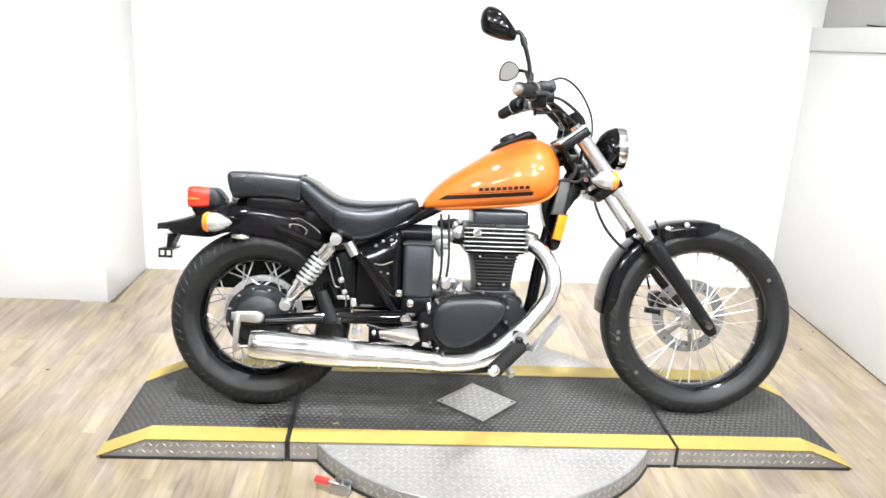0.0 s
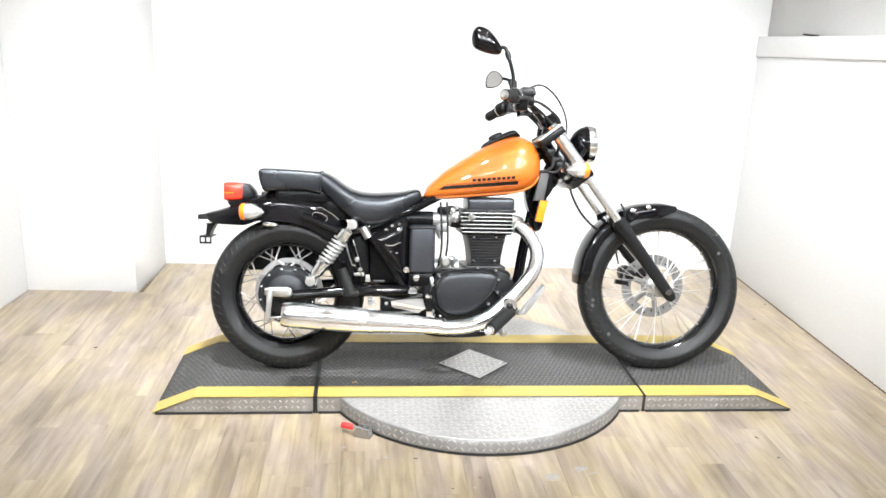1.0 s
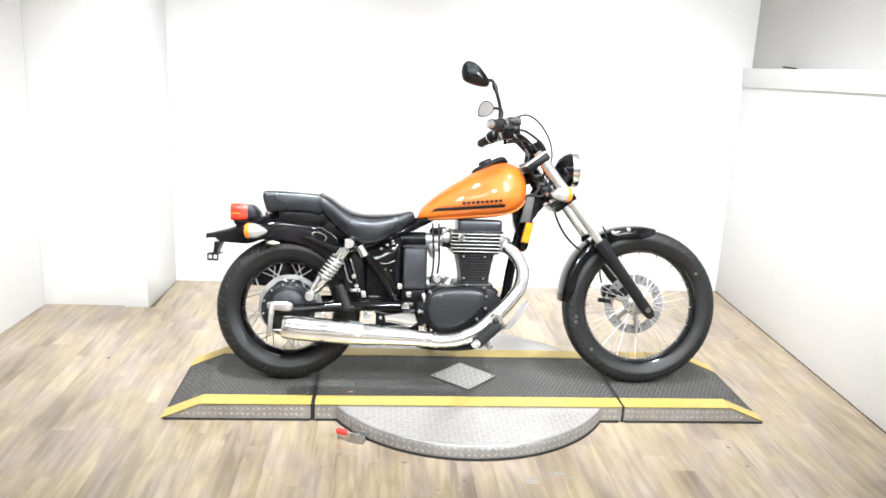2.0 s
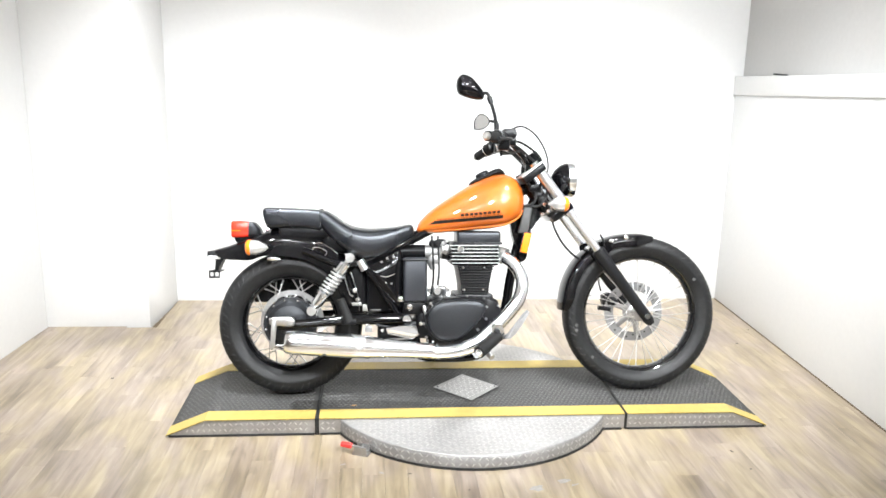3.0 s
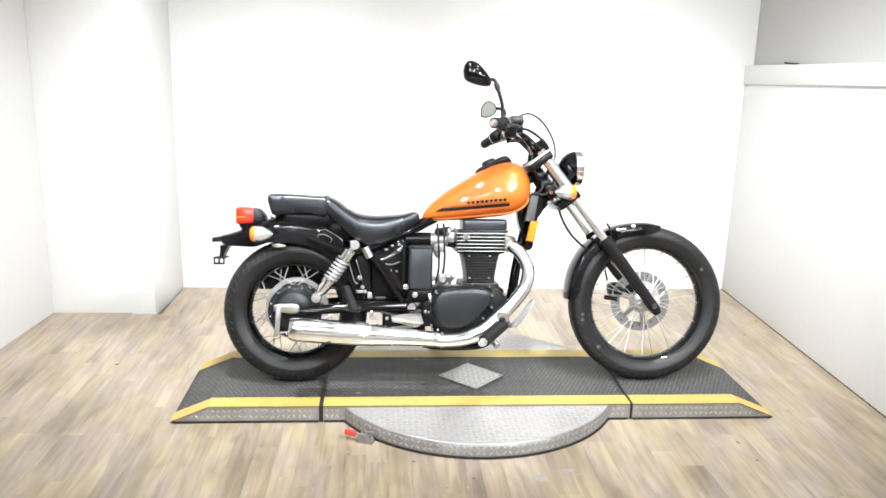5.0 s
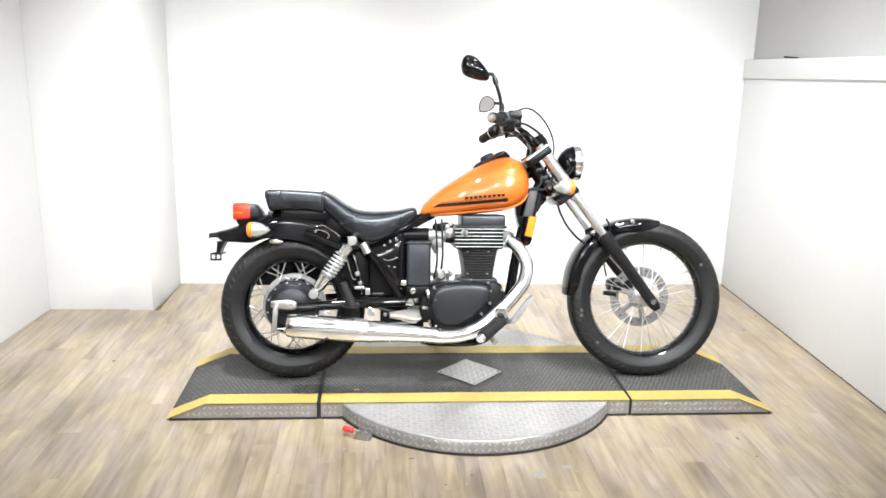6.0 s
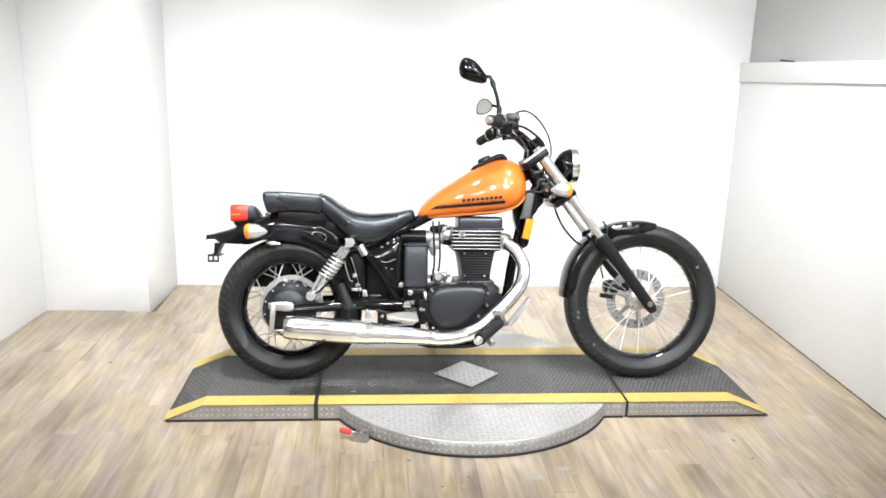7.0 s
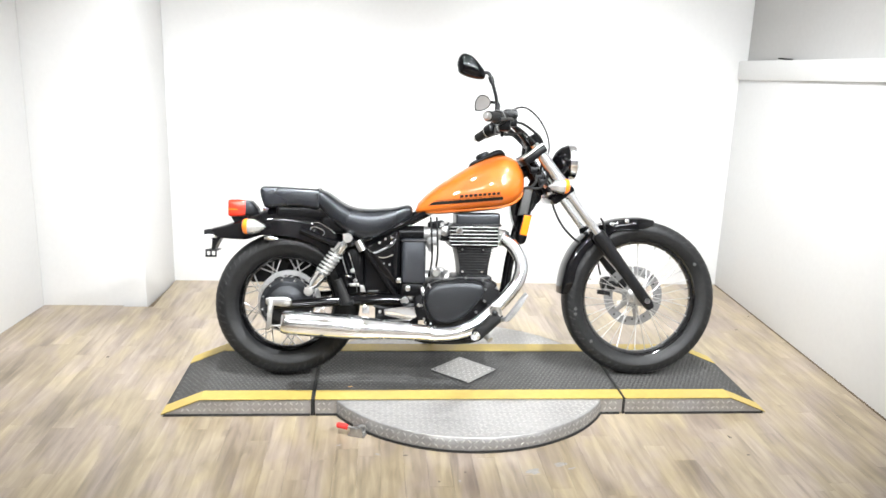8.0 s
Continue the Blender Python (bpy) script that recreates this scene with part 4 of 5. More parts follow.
for s in (-1, 1):
    part("side_cover", domed(COVER_SIDE, s * 0.095, s * 0.042), MAT_BLACK, bike, "gloss black triangular side cover", angle=60)
part("battery_box", box(-0.44, -0.29, -0.085, 0.085, 0.34, 0.60, 0.01), MAT_PLASTIC, bike)
part("inner_guard", box(-0.53, -0.44, -0.085, 0.085, 0.33, 0.56, 0.02), MAT_PLASTIC, bike)
# bolt-shaped chrome dots imitating lamp reflections on the side cover
for x, z in [(-0.359, 0.469), (-0.338, 0.464), (-0.379, 0.553), (-0.356, 0.568), (-0.329, 0.574)]:
    bolt(x, -0.130, z, 0.0055, 0.007)
# lamp reflection on the cover, shaped as a thin chrome arc
bar("glint_arc", [(-0.382, -0.138, 0.496), (-0.368, -0.139, 0.4925), (-0.350, -0.139, 0.494), (-0.323, -0.138, 0.505)], 0.0024, MAT_CHROME, bike, "chrome arc imitating a highlight on the side cover", 8)
# brackets in front of the rear wheel; rods imitate highlights on black paint
bar("glint_rod", [(-0.532, -0.118, 0.505), (-0.524, -0.120, 0.470), (-0.508, -0.122, 0.418), (-0.494, -0.122, 0.412)], 0.0034, MAT_CHROME, frame_body, "chrome rod standing for a highlight", 8)
bar("glint_rod", [(-0.504, -0.118, 0.510), (-0.492, -0.120, 0.475), (-0.474, -0.122, 0.405), (-0.470, -0.122, 0.350)], 0.0028, MAT_CHROME, frame_body, sides=8)
bolt(-0.488, -0.118, 0.436, 0.010, 0.012, MAT_ALU, frame_body)
bolt(-0.476, -0.118, 0.396, 0.010, 0.012, MAT_CHROME, frame_body)
part("bracket", slab([(-0.502, 0.384), (-0.462, 0.386), (-0.458, 0.372), (-0.498, 0.372)], -0.124, -0.116, 0.002, curve=False), MAT_ALU, frame_body)
part("bracket", slab([(-0.456, 0.378), (-0.440, 0.376), (-0.434, 0.350), (-0.456, 0.350)], -0.126, -0.112, 0.002, curve=False), MAT_ALU, frame_body, "pale metal bracket")
part("bracket_bar", box(-0.425, -0.382, -0.124, -0.114, 0.350, 0.357, 0.002), MAT_PLATE, frame_body)
air_box = part("air_box", box(-0.288, -0.189, -0.128, 0.12, 0.384, 0.570, 0.014, 4), MAT_COVER, bike, "grey-black air box cover")
part("air_box_lid", box(-0.291, -0.186, -0.131, 0.123, 0.556, 0.566, 0.003), MAT_SATIN, air_box)
part("intake_drum", tube([(-0.305, -0.05, 0.592), (-0.195, -0.05, 0.592)], 0.030, 20), MAT_PLASTIC, air_box)
carb = part("carburettor", tube([(-0.195, -0.03, 0.590), (-0.100, -0.03, 0.590)], [0.030, 0.026], 20), MAT_CARB, bike, "dull grey carburettor")
part("carb_column", tube([(-0.172, -0.035, 0.605), (-0.171, -0.035, 0.560), (-0.160, -0.035, 0.515)], [0.020, 0.018, 0.010], 16), MAT_CARB, carb, "dull grey carburettor body")
part("float_bowl", box(-0.172, -0.132, -0.058, 0.0, 0.540, 0.578, 0.008), MAT_CARB, carb)
part("carb_top", lathe([(0, 0.026), (0.022, 0.026), (0.030, 0.018)], (-0.152, -0.03, 0.610), (0, 0, 1), 20), MAT_SATIN, carb)
part("intake_stub", tube([(-0.12, -0.03, 0.590), (-0.085, -0.03, 0.585)], 0.030, 18), MAT_RUBBER, carb)
bolt(-0.118, -0.066, 0.628, 0.011, 0.014, MAT_STEEL, carb, "choke_knob")
part("throttle_drum", lathe([(0, 0.022), (0.012, 0.022), (0.014, 0.017), (0.022, 0.016), (0.024, 0.009), (0.032, 0.008), (0.033, 0.004)], (-0.106, -0.055, 0.602), -Y, 28), MAT_CAST, carb, "cast aluminium throttle drum", angle=26)
for k in range(3):
    a = radians(30 + 120 * k)
    bolt(-0.106 + 0.019 * math.cos(a), -0.066, 0.602 + 0.019 * math.sin(a), 0.0035, 0.006, MAT_CHROME, carb, "screw")
bolt(-0.104, -0.070, 0.640, 0.010, 0.012, MAT_ALU, carb, "cable_stop")
part("throttle_bracket", slab([(-0.160, 0.640), (-0.125, 0.648), (-0.090, 0.640), (-0.096, 0.625), (-0.150, 0.622)], -0.075, -0.068, 0.002, curve=False), MAT_SATIN, carb)
for pts in ([(-0.168, -0.07, 0.66), (-0.163, -0.08, 0.58), (-0.161, -0.08, 0.48), (-0.172, -0.075, 0.41)], [(-0.142, -0.07, 0.66), (-0.139, -0.082, 0.58), (-0.138, -0.085, 0.50), (-0.146, -0.08, 0.432)]):
    bar("hose", pts, 0.0042, MAT_RUBBER, carb, sides=8)
for x, z in [(-0.262, 0.368), (-0.300, 0.400)]:
    bolt(x, -0.135, z, 0.012, 0.008, MAT_CHROME, air_box)
part("lower_bracket", box(-0.29, -0.195, -0.11, 0.10, 0.33, 0.385, 0.008), MAT_PLASTIC, air_box)
for s in (-1, 1):
    part("rail_collar", tube([(-0.468, s * 0.128, 0.560), (-0.446, s * 0.128, 0.520)], 0.017, 16), MAT_ALU, frame_body, "aluminium clamp")

# engine
engine = part("engine", join([box(-0.185, 0.115, -0.125, 0.125, 0.19, 0.40, 0.03, 4), box(-0.235, -0.15, -0.11, 0.11, 0.23, 0.36, 0.02, 3), box(-0.07, 0.09, -0.105, 0.105, 0.385, 0.415, 0.006)]), MAT_ENGINE, bike, "black single-cylinder engine crankcase")
COVER = [(-0.192, 0.312), (-0.187, 0.345), (-0.172, 0.372), (-0.140, 0.390), (-0.090, 0.398), (-0.030, 0.400), (0.020, 0.396), (0.045, 0.382), (0.047, 0.360), (0.030, 0.325), (-0.002, 0.288), (-0.036, 0.256), (-0.075, 0.236), (-0.118, 0.230), (-0.155, 0.242), (-0.182, 0.274)]
part("clutch_flange", slab([(-0.06 + (x + 0.06) * 1.09, 0.312 + (z - 0.312) * 1.10) for x, z in COVER], -0.158, -0.10, 0.006), MAT_ENGINE, engine)
part("clutch_cover", domed(COVER, -0.172, -0.024, flat=True), MAT_SHEEN, engine, "satin black clutch cover")
part("ignition_cover", slab([(0.02, 0.405), (0.075, 0.400), (0.120, 0.350), (0.118, 0.30), (0.08, 0.29), (0.04, 0.33)], -0.150, -0.10, 0.010), MAT_ENGINE, engine)
for x, z in [(-0.178, 0.385), (-0.120, 0.412), (-0.027, 0.414), (0.043, 0.405), (0.055, 0.369), (0.102, 0.375), (0.052, 0.320), (0.018, 0.275), (-0.195, 0.245), (-0.206, 0.300), (-0.200, 0.345), (-0.150, 0.212)]:
    bolt(x, -0.157, z, 0.0060, 0.010, MAT_STEEL, engine)
part("cylinder_barrel", skin([[(0.0145 + sx * w, sy * d, z) for sx, sy in ((-1, -1), (1, -1), (1, 1), (-1, 1))] for w, d, z in ((0.056, 0.086, 0.405), (0.059, 0.088, 0.450), (0.068, 0.092, 0.505), (0.077, 0.096, 0.545))]), MAT_ENGINE, engine, smooth=False)
for k in range(11):
    f = k / 10
    half = 0.060 + 0.004 * f + 0.017 * f * f
    part("barrel_fin", box(0.0145 - half, 0.0145 + half, -0.092 - 0.010 * f, 0.092 + 0.010 * f, 0.418 + 0.0112 * k, 0.4218 + 0.0112 * k, 0.0014), MAT_ENGINE, engine)
for x in (-0.034, 0.046):
    for z in (0.436, 0.528):
        bolt(x * (1 + (z - 0.436)), -0.1, z, 0.007, 0.012, MAT_CHROME, engine, "stud_nut")
part("cylinder_head", box(-0.087, 0.113, -0.110, 0.110, 0.537, 0.628, 0.008, 3), MAT_ENGINE, engine, "black finned cylinder head")
for k in range(6):
    z = 0.546 + 0.0146 * k
    inset = 0.006 * (k == 0)
    part("head_fin", box(-0.094 + inset, 0.120 - inset, -0.123, 0.123, z, z + 0.0036, 0.0010), MAT_ENGINE, engine)
    part("fin_edge", box(-0.0935 + inset, 0.1195 - inset, -0.1246, -0.1226, z + 0.0006, z + 0.0033, 0.0005), MAT_ALU, engine, "polished fin edge")
part("plug_cap", lathe([(0, 0.014), (0.012, 0.014), (0.016, 0.009)], (-0.052, -0.122, 0.606), -Y, 18), MAT_CHROME, engine, "chrome cap")
part("head_tab", box(0.008, 0.040, -0.120, -0.09, 0.606, 0.634, 0.003), MAT_ENGINE, engine)
part("rocker_cover", box(-0.062, 0.124, -0.088, 0.088, 0.628, 0.680, 0.012, 4), MAT_COVER, engine, "grey-black rocker cover")
part("rocker_lip", box(-0.080, 0.128, -0.098, 0.098, 0.624, 0.634, 0.003), MAT_ENGINE, engine)
part("exhaust_port", tube([(0.10, -0.05, 0.585), (0.140, -0.066, 0.577)], 0.034, 20), MAT_ALU, engine)
part("starter_housing", tube([(-0.20, -0.04, 0.405), (-0.09, -0.04, 0.405)], 0.030, 18), MAT_CAST, engine)
part("starter_cap", lathe([(0, 0.022), (0.02, 0.022), (0.028, 0.014)], (-0.146, -0.09, 0.430), -Y, 18), MAT_ALU, engine)
part("clutch_lever", tube([(-0.203, -0.14, 0.372), (-0.198, -0.145, 0.352), (-0.190, -0.145, 0.336)], [0.008, 0.010, 0.006], 10), MAT_ALU, engine, "aluminium clutch release lever")
for x, z, r in [(-0.217, 0.300, 0.009), (-0.173, 0.378, 0.007), (-0.189, 0.230, 0.0065), (-0.168, 0.226, 0.0065)]:
    bolt(x, -0.150, z, r, 0.012, MAT_CHROME, engine)
part("breather", tube([(-0.115, -0.06, 0.41), (-0.115, -0.07, 0.435), (-0.135, -0.075, 0.437)], 0.012, 12), MAT_CAST, engine)

# exhaust
HEADER = [(0.120, -0.060, 0.582), (0.164, -0.090, 0.556), (0.194, -0.120, 0.516), (0.205, -0.143, 0.470), (0.195, -0.160, 0.420), (0.168, -0.174, 0.374), (0.098, -0.200, 0.302), (0.018, -0.216, 0.234), (-0.040, -0.221, 0.207), (-0.130, -0.222, 0.193), (-0.320, -0.222, 0.200)]
header = part("exhaust_pipe", tube(HEADER, 0.0275, 24), MAT_PIPE, bike, "chrome exhaust header pipe", angle=70)
part("heat_shield", tube(HEADER[6:9], 0.0300, 24), MAT_PIPE, header, "chrome heat shield", angle=50)
part("port_flange", tube([(0.128, -0.064, 0.580), (0.142, -0.074, 0.572)], 0.036, 24), MAT_ALU, header)
axis = Vector((-0.761 + 0.16, 0, 0.240 - 0.198))
muffler = part("muffler", lathe([(0.0, 0.026), (0.03, 0.030), (0.10, 0.034), (0.17, 0.037), (0.26, 0.044), (0.34, 0.048), (0.46, 0.0485), (0.565, 0.0465), (0.588, 0.044), (0.597, 0.040), (0.598, 0.034), (0.585, 0.030), (0.50, 0.028)], (-0.165, -0.224, 0.198), axis, 40), MAT_PIPE, bike, "long chrome muffler", angle=50)
part("outlet", lathe([(0.45, 0.029), (0.594, 0.029)], (-0.165, -0.224, 0.198), axis, 28), MAT_ENGINE, muffler, "dark tailpipe opening")
for d, r in ((0.012, 0.031), (0.262, 0.0465)):
    part("clamp", lathe([(d, r - 0.004), (d, r), (d + 0.014, r), (d + 0.014, r - 0.004)], (-0.165, -0.224, 0.198), axis, 32, closed=True), MAT_CHROME, muffler)
part("heel_guard", slab([(-0.362, 0.294), (-0.300, 0.300), (-0.240, 0.302), (-0.227, 0.264), (-0.256, 0.245), (-0.356, 0.268)], -0.222, -0.206, 0.004, curve=False), MAT_CHROME, muffler, "chrome heel guard")
part("guard_rib", slab([(-0.345, 0.272), (-0.290, 0.262), (-0.240, 0.262), (-0.240, 0.257), (-0.290, 0.256), (-0.345, 0.266)], -0.226, -0.220, 0.002, curve=False), MAT_CHROME, muffler)
part("muffler_hanger", box(-0.446, -0.417, -0.20, -0.185, 0.272, 0.299, 0.003), MAT_STEEL, muffler)
part("lower_frame", box(-0.395, -0.215, -0.10, 0.10, 0.165, 0.305, 0.012), MAT_PLASTIC, bike)
part("link_rod", tube([(-0.40, -0.165, 0.30), (-0.33, -0.165, 0.286), (-0.24, -0.15, 0.30)], 0.006, 8), MAT_SATIN, bike)
bolt(-0.435, -0.200, 0.300, 0.009, 0.01, parent=muffler)
bolt(-0.375, -0.190, 0.278, 0.008, 0.01, parent=muffler)

# foot controls
peg = part("footpeg", tube([(0.096, -0.245, 0.268), (-0.002, -0.362, 0.214)], 0.0245, 18), MAT_RUBBER, bike, "black rubber footpeg")
part("peg_end", tube([(0.004, -0.356, 0.217), (-0.008, -0.370, 0.211), (-0.016, -0.380, 0.206)], [0.018, 0.018, 0.013], 18), MAT_CHROME, peg)
part("peg_mount", tube([(0.090, -0.14, 0.284), (0.084, -0.272, 0.288)], 0.025, 20), MAT_CHROME, peg)
bolt(0.080, -0.272, 0.284, 0.013, 0.010, MAT_SATIN, peg)
pedal = part("brake_pedal", tube([(0.088, -0.205, 0.262), (0.108, -0.262, 0.260), (0.128, -0.284, 0.266)], 0.010, 10), MAT_STEEL, bike, "steel brake pedal")
part("pedal_pad", slab([(0.112, 0.258), (0.130, 0.260), (0.150, 0.280), (0.176, 0.316), (0.205, 0.364), (0.198, 0.371), (0.176, 0.346), (0.150, 0.310), (0.122, 0.276)], -0.318, -0.276, 0.003, curve=False), MAT_CAST, pedal, "narrow curved pedal blade")
part("pedal_knob", tube([(0.040, -0.32, 0.205), (0.053, -0.338, 0.190)], 0.013, 12), MAT_STEEL, peg)
passenger_peg = part("passenger_peg", tube([(-0.544, -0.190, 0.407), (-0.508, -0.190, 0.314)], [0.016, 0.0205], 16), MAT_RUBBER, bike, "folded black passenger footpeg")
part("peg_bracket", box(-0.540, -0.480, -0.175, -0.125, 0.300, 0.322, 0.006), MAT_SATIN, passenger_peg)
brake_arm = part("brake_arm", loft([(-0.832, 0.302, 0.326, 0.006), (-0.81, 0.297, 0.330, 0.010), (-0.76, 0.292, 0.332, 0.012), (-0.738, 0.294, 0.328, 0.010), (-0.730, 0.302, 0.320, 0.006)], 3), MAT_ALU, bike, "aluminium brake arm")
brake_arm.location.y = -0.152
part("brake_lever_rod", slab([(-0.822, 0.318), (-0.802, 0.318), (-0.806, 0.26), (-0.812, 0.205), (-0.826, 0.205), (-0.825, 0.26)], -0.164, -0.154, 0.002), MAT_ALU, bike, "aluminium brake lever")
part("brake_rod", tube([(-0.818, -0.145, 0.212), (-0.6, -0.150, 0.225), (-0.25, -0.15, 0.24)], 0.0045, 8), MAT_STEEL, bike)
stand = part("side_stand", tube([(-0.06, 0.11, 0.165), (-0.10, 0.22, 0.115), (-0.14, 0.368, 0.068)], 0.011, 10), MAT_BLACK, bike, "black side stand")
part("stand_foot", box(-0.17, -0.115, 0.350, 0.390, 0.054, 0.066, 0.003), MAT_BLACK, stand)

# fork, clamps and front fender
FDIR = (Vector((0.749, 0, 0.321)) - Vector((0.276, 0, 0.941)))
for s in (-1, 1):
    top = Vector((0.276, s * 0.098, 0.941))
    leg = part("fork_tube", tube([top - FDIR * 0.02, top + FDIR * 0.62], 0.0185, 20), MAT_FORK, bike, "chrome fork tube")
    part("fork_cover", tube([top + FDIR * 0.03, top + FDIR * 0.30], 0.025, 20), MAT_FORK, leg, "chrome fork cover")
    part("fork_slider", tube([top + FDIR * 0.545, top + FDIR * 0.555, top + FDIR * 0.60, top + FDIR * 0.65, top + FDIR * 0.95, top + FDIR * 1.03, top + FDIR * 1.055], [0.022, 0.029, 0.030, 0.026, 0.024, 0.023, 0.016], 20, curve=False), MAT_SATIN, leg, "satin black fork slider")
    part("axle_nut", tube([(0.747, s * 0.118, 0.321), (0.747, s * 0.132, 0.321)], 0.012, 16), MAT_CHROME, leg)
part("axle", tube([(0.747, -0.122, 0.321), (0.747, 0.122, 0.321)], 0.0095, 12), MAT_STEEL, bike)
CLAMP = pose(0, 0, 0, 0, -37.3, 0)
upper = part("upper_clamp", box(-0.080, 0.030, -0.125, 0.125, -0.019, 0.015, 0.008, 3), MAT_PLASTIC, bike, "satin black top fork clamp")
upper.matrix_basis = pose(0.276, 0, 0.940) @ CLAMP
part("clamp_plate", box(-0.078, 0.028, -0.127, 0.127, 0.012, 0.020, 0.003), MAT_ALU, upper, "pale aluminium clamp plate")
lower = part("lower_clamp", box(-0.075, 0.030, -0.125, 0.125, -0.016, 0.016, 0.008, 3), MAT_BLACK, bike, "black lower fork clamp")
lower.matrix_basis = pose(0.396, 0, 0.775) @ CLAMP
for s in (-1, 1):
    part("clamp_cap", tube([(0.263, s * 0.098, 0.958), (0.256, s * 0.098, 0.967)], 0.018, 16), MAT_CHROME, bike)
fr = [(81.5, 0.344), (93, 0.351), (110, 0.362), (125, 0.369), (140, 0.371), (155, 0.366), (168, 0.359), (177, 0.354)]
FRONT_ARCH = []
for i, (deg, r) in enumerate(fr):
    a = radians(deg)
    ri = r - 0.05 * (0.45 if i == 0 else 0.55 if i == len(fr) - 1 else 1)
    FRONT_ARCH.append((0.745 + r * math.cos(a), 0.321 + r * math.sin(a), 0.745 + ri * math.cos(a), 0.321 + ri * math.sin(a), 0.050 if i == 0 else 0.060 if i == len(fr) - 1 else 0.074))
front_fender = part("front_fender", fender_skin(FRONT_ARCH, ARCH, 0.0035, 5), MAT_BLACK, bike, "gloss black front mudguard", angle=60)
for s in (-1, 1):
    part("fender_stay", slab([(0.50, 0.610), (0.56, 0.640), (0.62, 0.625), (0.60, 0.600), (0.55, 0.575), (0.51, 0.585)], s * 0.080 - 0.004, s * 0.080 + 0.004, 0.002), MAT_BLACK, front_fender)
for x, z in [(0.505, 0.612), (0.665, 0.655), (0.600, 0.640)]:
    bolt(x, -0.078, z, 0.009, 0.006, parent=front_fender)
bar("fender_hook", [(0.545, -0.10, 0.668), (0.560, -0.10, 0.640), (0.566, -0.095, 0.605)], 0.0045, MAT_SATIN, front_fender, sides=8)
MAT_SPOT = material("pale_tyre_paint", (0.055, 0.055, 0.055), 0.7, vary=0.3, grain=300)
for x, z in [(0.460, 0.276), (0.460, 0.254), (0.532, 0.137), (0.977, 0.472)]:
    part("paint_dot", lathe([(0, 0.0075), (0.0004, 0.007)], (x, -0.0556, z), -Y, 10), MAT_SPOT, bike, "pale paint dot on the tyre")
caliper = part("brake_caliper", slab([(0.606, 0.392), (0.640, 0.404), (0.676, 0.382), (0.680, 0.350), (0.650, 0.335), (0.612, 0.345)], 0.062, 0.110, 0.010, steps=4), MAT_SATIN, bike, "black brake caliper")
part("caliper_slider", tube([(0.585, 0.06, 0.338), (0.640, 0.06, 0.330)], 0.010, 10), MAT_SATIN, caliper)
part("caliper_piston", lathe([(0, 0.022), (0.012, 0.022), (0.015, 0.017)], (0.646, 0.062, 0.366), -Y, 20), MAT_SATIN, caliper)
bar("brake_hose", [(0.602, 0.075, 0.41), (0.592, 0.08, 0.46), (0.600, 0.085, 0.52), (0.56, 0.09, 0.60)], 0.004, MAT_RUBBER, caliper, sides=8)

# headlamp
lamp_shell = part("headlamp", lathe([(-0.080, 0.004), (-0.076, 0.022), (-0.062, 0.045), (-0.040, 0.063), (-0.015, 0.072), (0.0, 0.0735)], (0.434, 0, 0.902), (1, 0, 0.02), 40), MAT_BLACK, bike, "gloss black headlamp shell", angle=60)
part("headlamp_rim", lathe([(-0.014, 0.0745), (0.000, 0.077), (0.014, 0.0755), (0.019, 0.068), (0.010, 0.066), (-0.014, 0.070)], (0.434, 0, 0.902), (1, 0, 0.02), 40, closed=True), MAT_CHROME, lamp_shell, "chrome headlamp rim")
part("headlamp_lens", lathe([(0.010, 0.068), (0.021, 0.060), (0.031, 0.040), (0.036, 0.015), (0.037, 0.001)], (0.434, 0, 0.902), (1, 0, 0.02), 36), MAT_CLEAR, lamp_shell, "clear headlamp glass")
for s in (-1, 1):
    part("headlamp_ear", tube([(0.360, s * 0.098, 0.830), (0.400, s * 0.082, 0.880)], 0.010, 10), MAT_BLACK, lamp_shell)

# handlebar and controls
handlebar = part("handlebar", tube([(0.028, -0.365, 1.050), (0.085, -0.270, 1.056), (0.125, -0.185, 1.056), (0.170, -0.110, 1.036), (0.222, -0.062, 0.992), (0.246, -0.030, 0.962), (0.250, 0.0, 0.958),
                                    (0.248, 0.030, 0.962), (0.228, 0.062, 0.992), (0.190, 0.110, 1.036), (0.160, 0.185, 1.062), (0.130, 0.270, 1.058), (0.082, 0.356, 1.027)], 0.0115, 14), MAT_BLACK, bike, "black swept-back handlebar")
for p0, p1 in [((0.072, -0.290, 1.055), (0.022, -0.375, 1.050)), ((0.116, 0.296, 1.050), (0.078, 0.362, 1.025))]:
    grip = part("grip", tube([p0, p1], 0.0205, 18), MAT_RUBBER, handlebar, "black rubber grip")
    a, b = Vector(p0), Vector(p1)
    u = (b - a).normalized()
    part("grip_flange", tube([a, a + u * 0.008], 0.027, 18), MAT_RUBBER, handlebar)
    part("housing_ring", tube([a - u * 0.004, a], 0.0300, 20), MAT_CHROME, handlebar, "bright ring on the switch housing")
    part("bar_end", tube([b, b + u * 0.012, b + u * 0.022], [0.016, 0.0165, 0.010], 16, curve=False), MAT_ALU, handlebar, "pale bar end cap")
    part("switch_box", tube([a - u * 0.050, a - u * 0.045, a - u * 0.006, a - u * 0.002], [0.022, 0.029, 0.029, 0.024], 18, curve=False), MAT_PLASTIC, handlebar, "black switch housing")
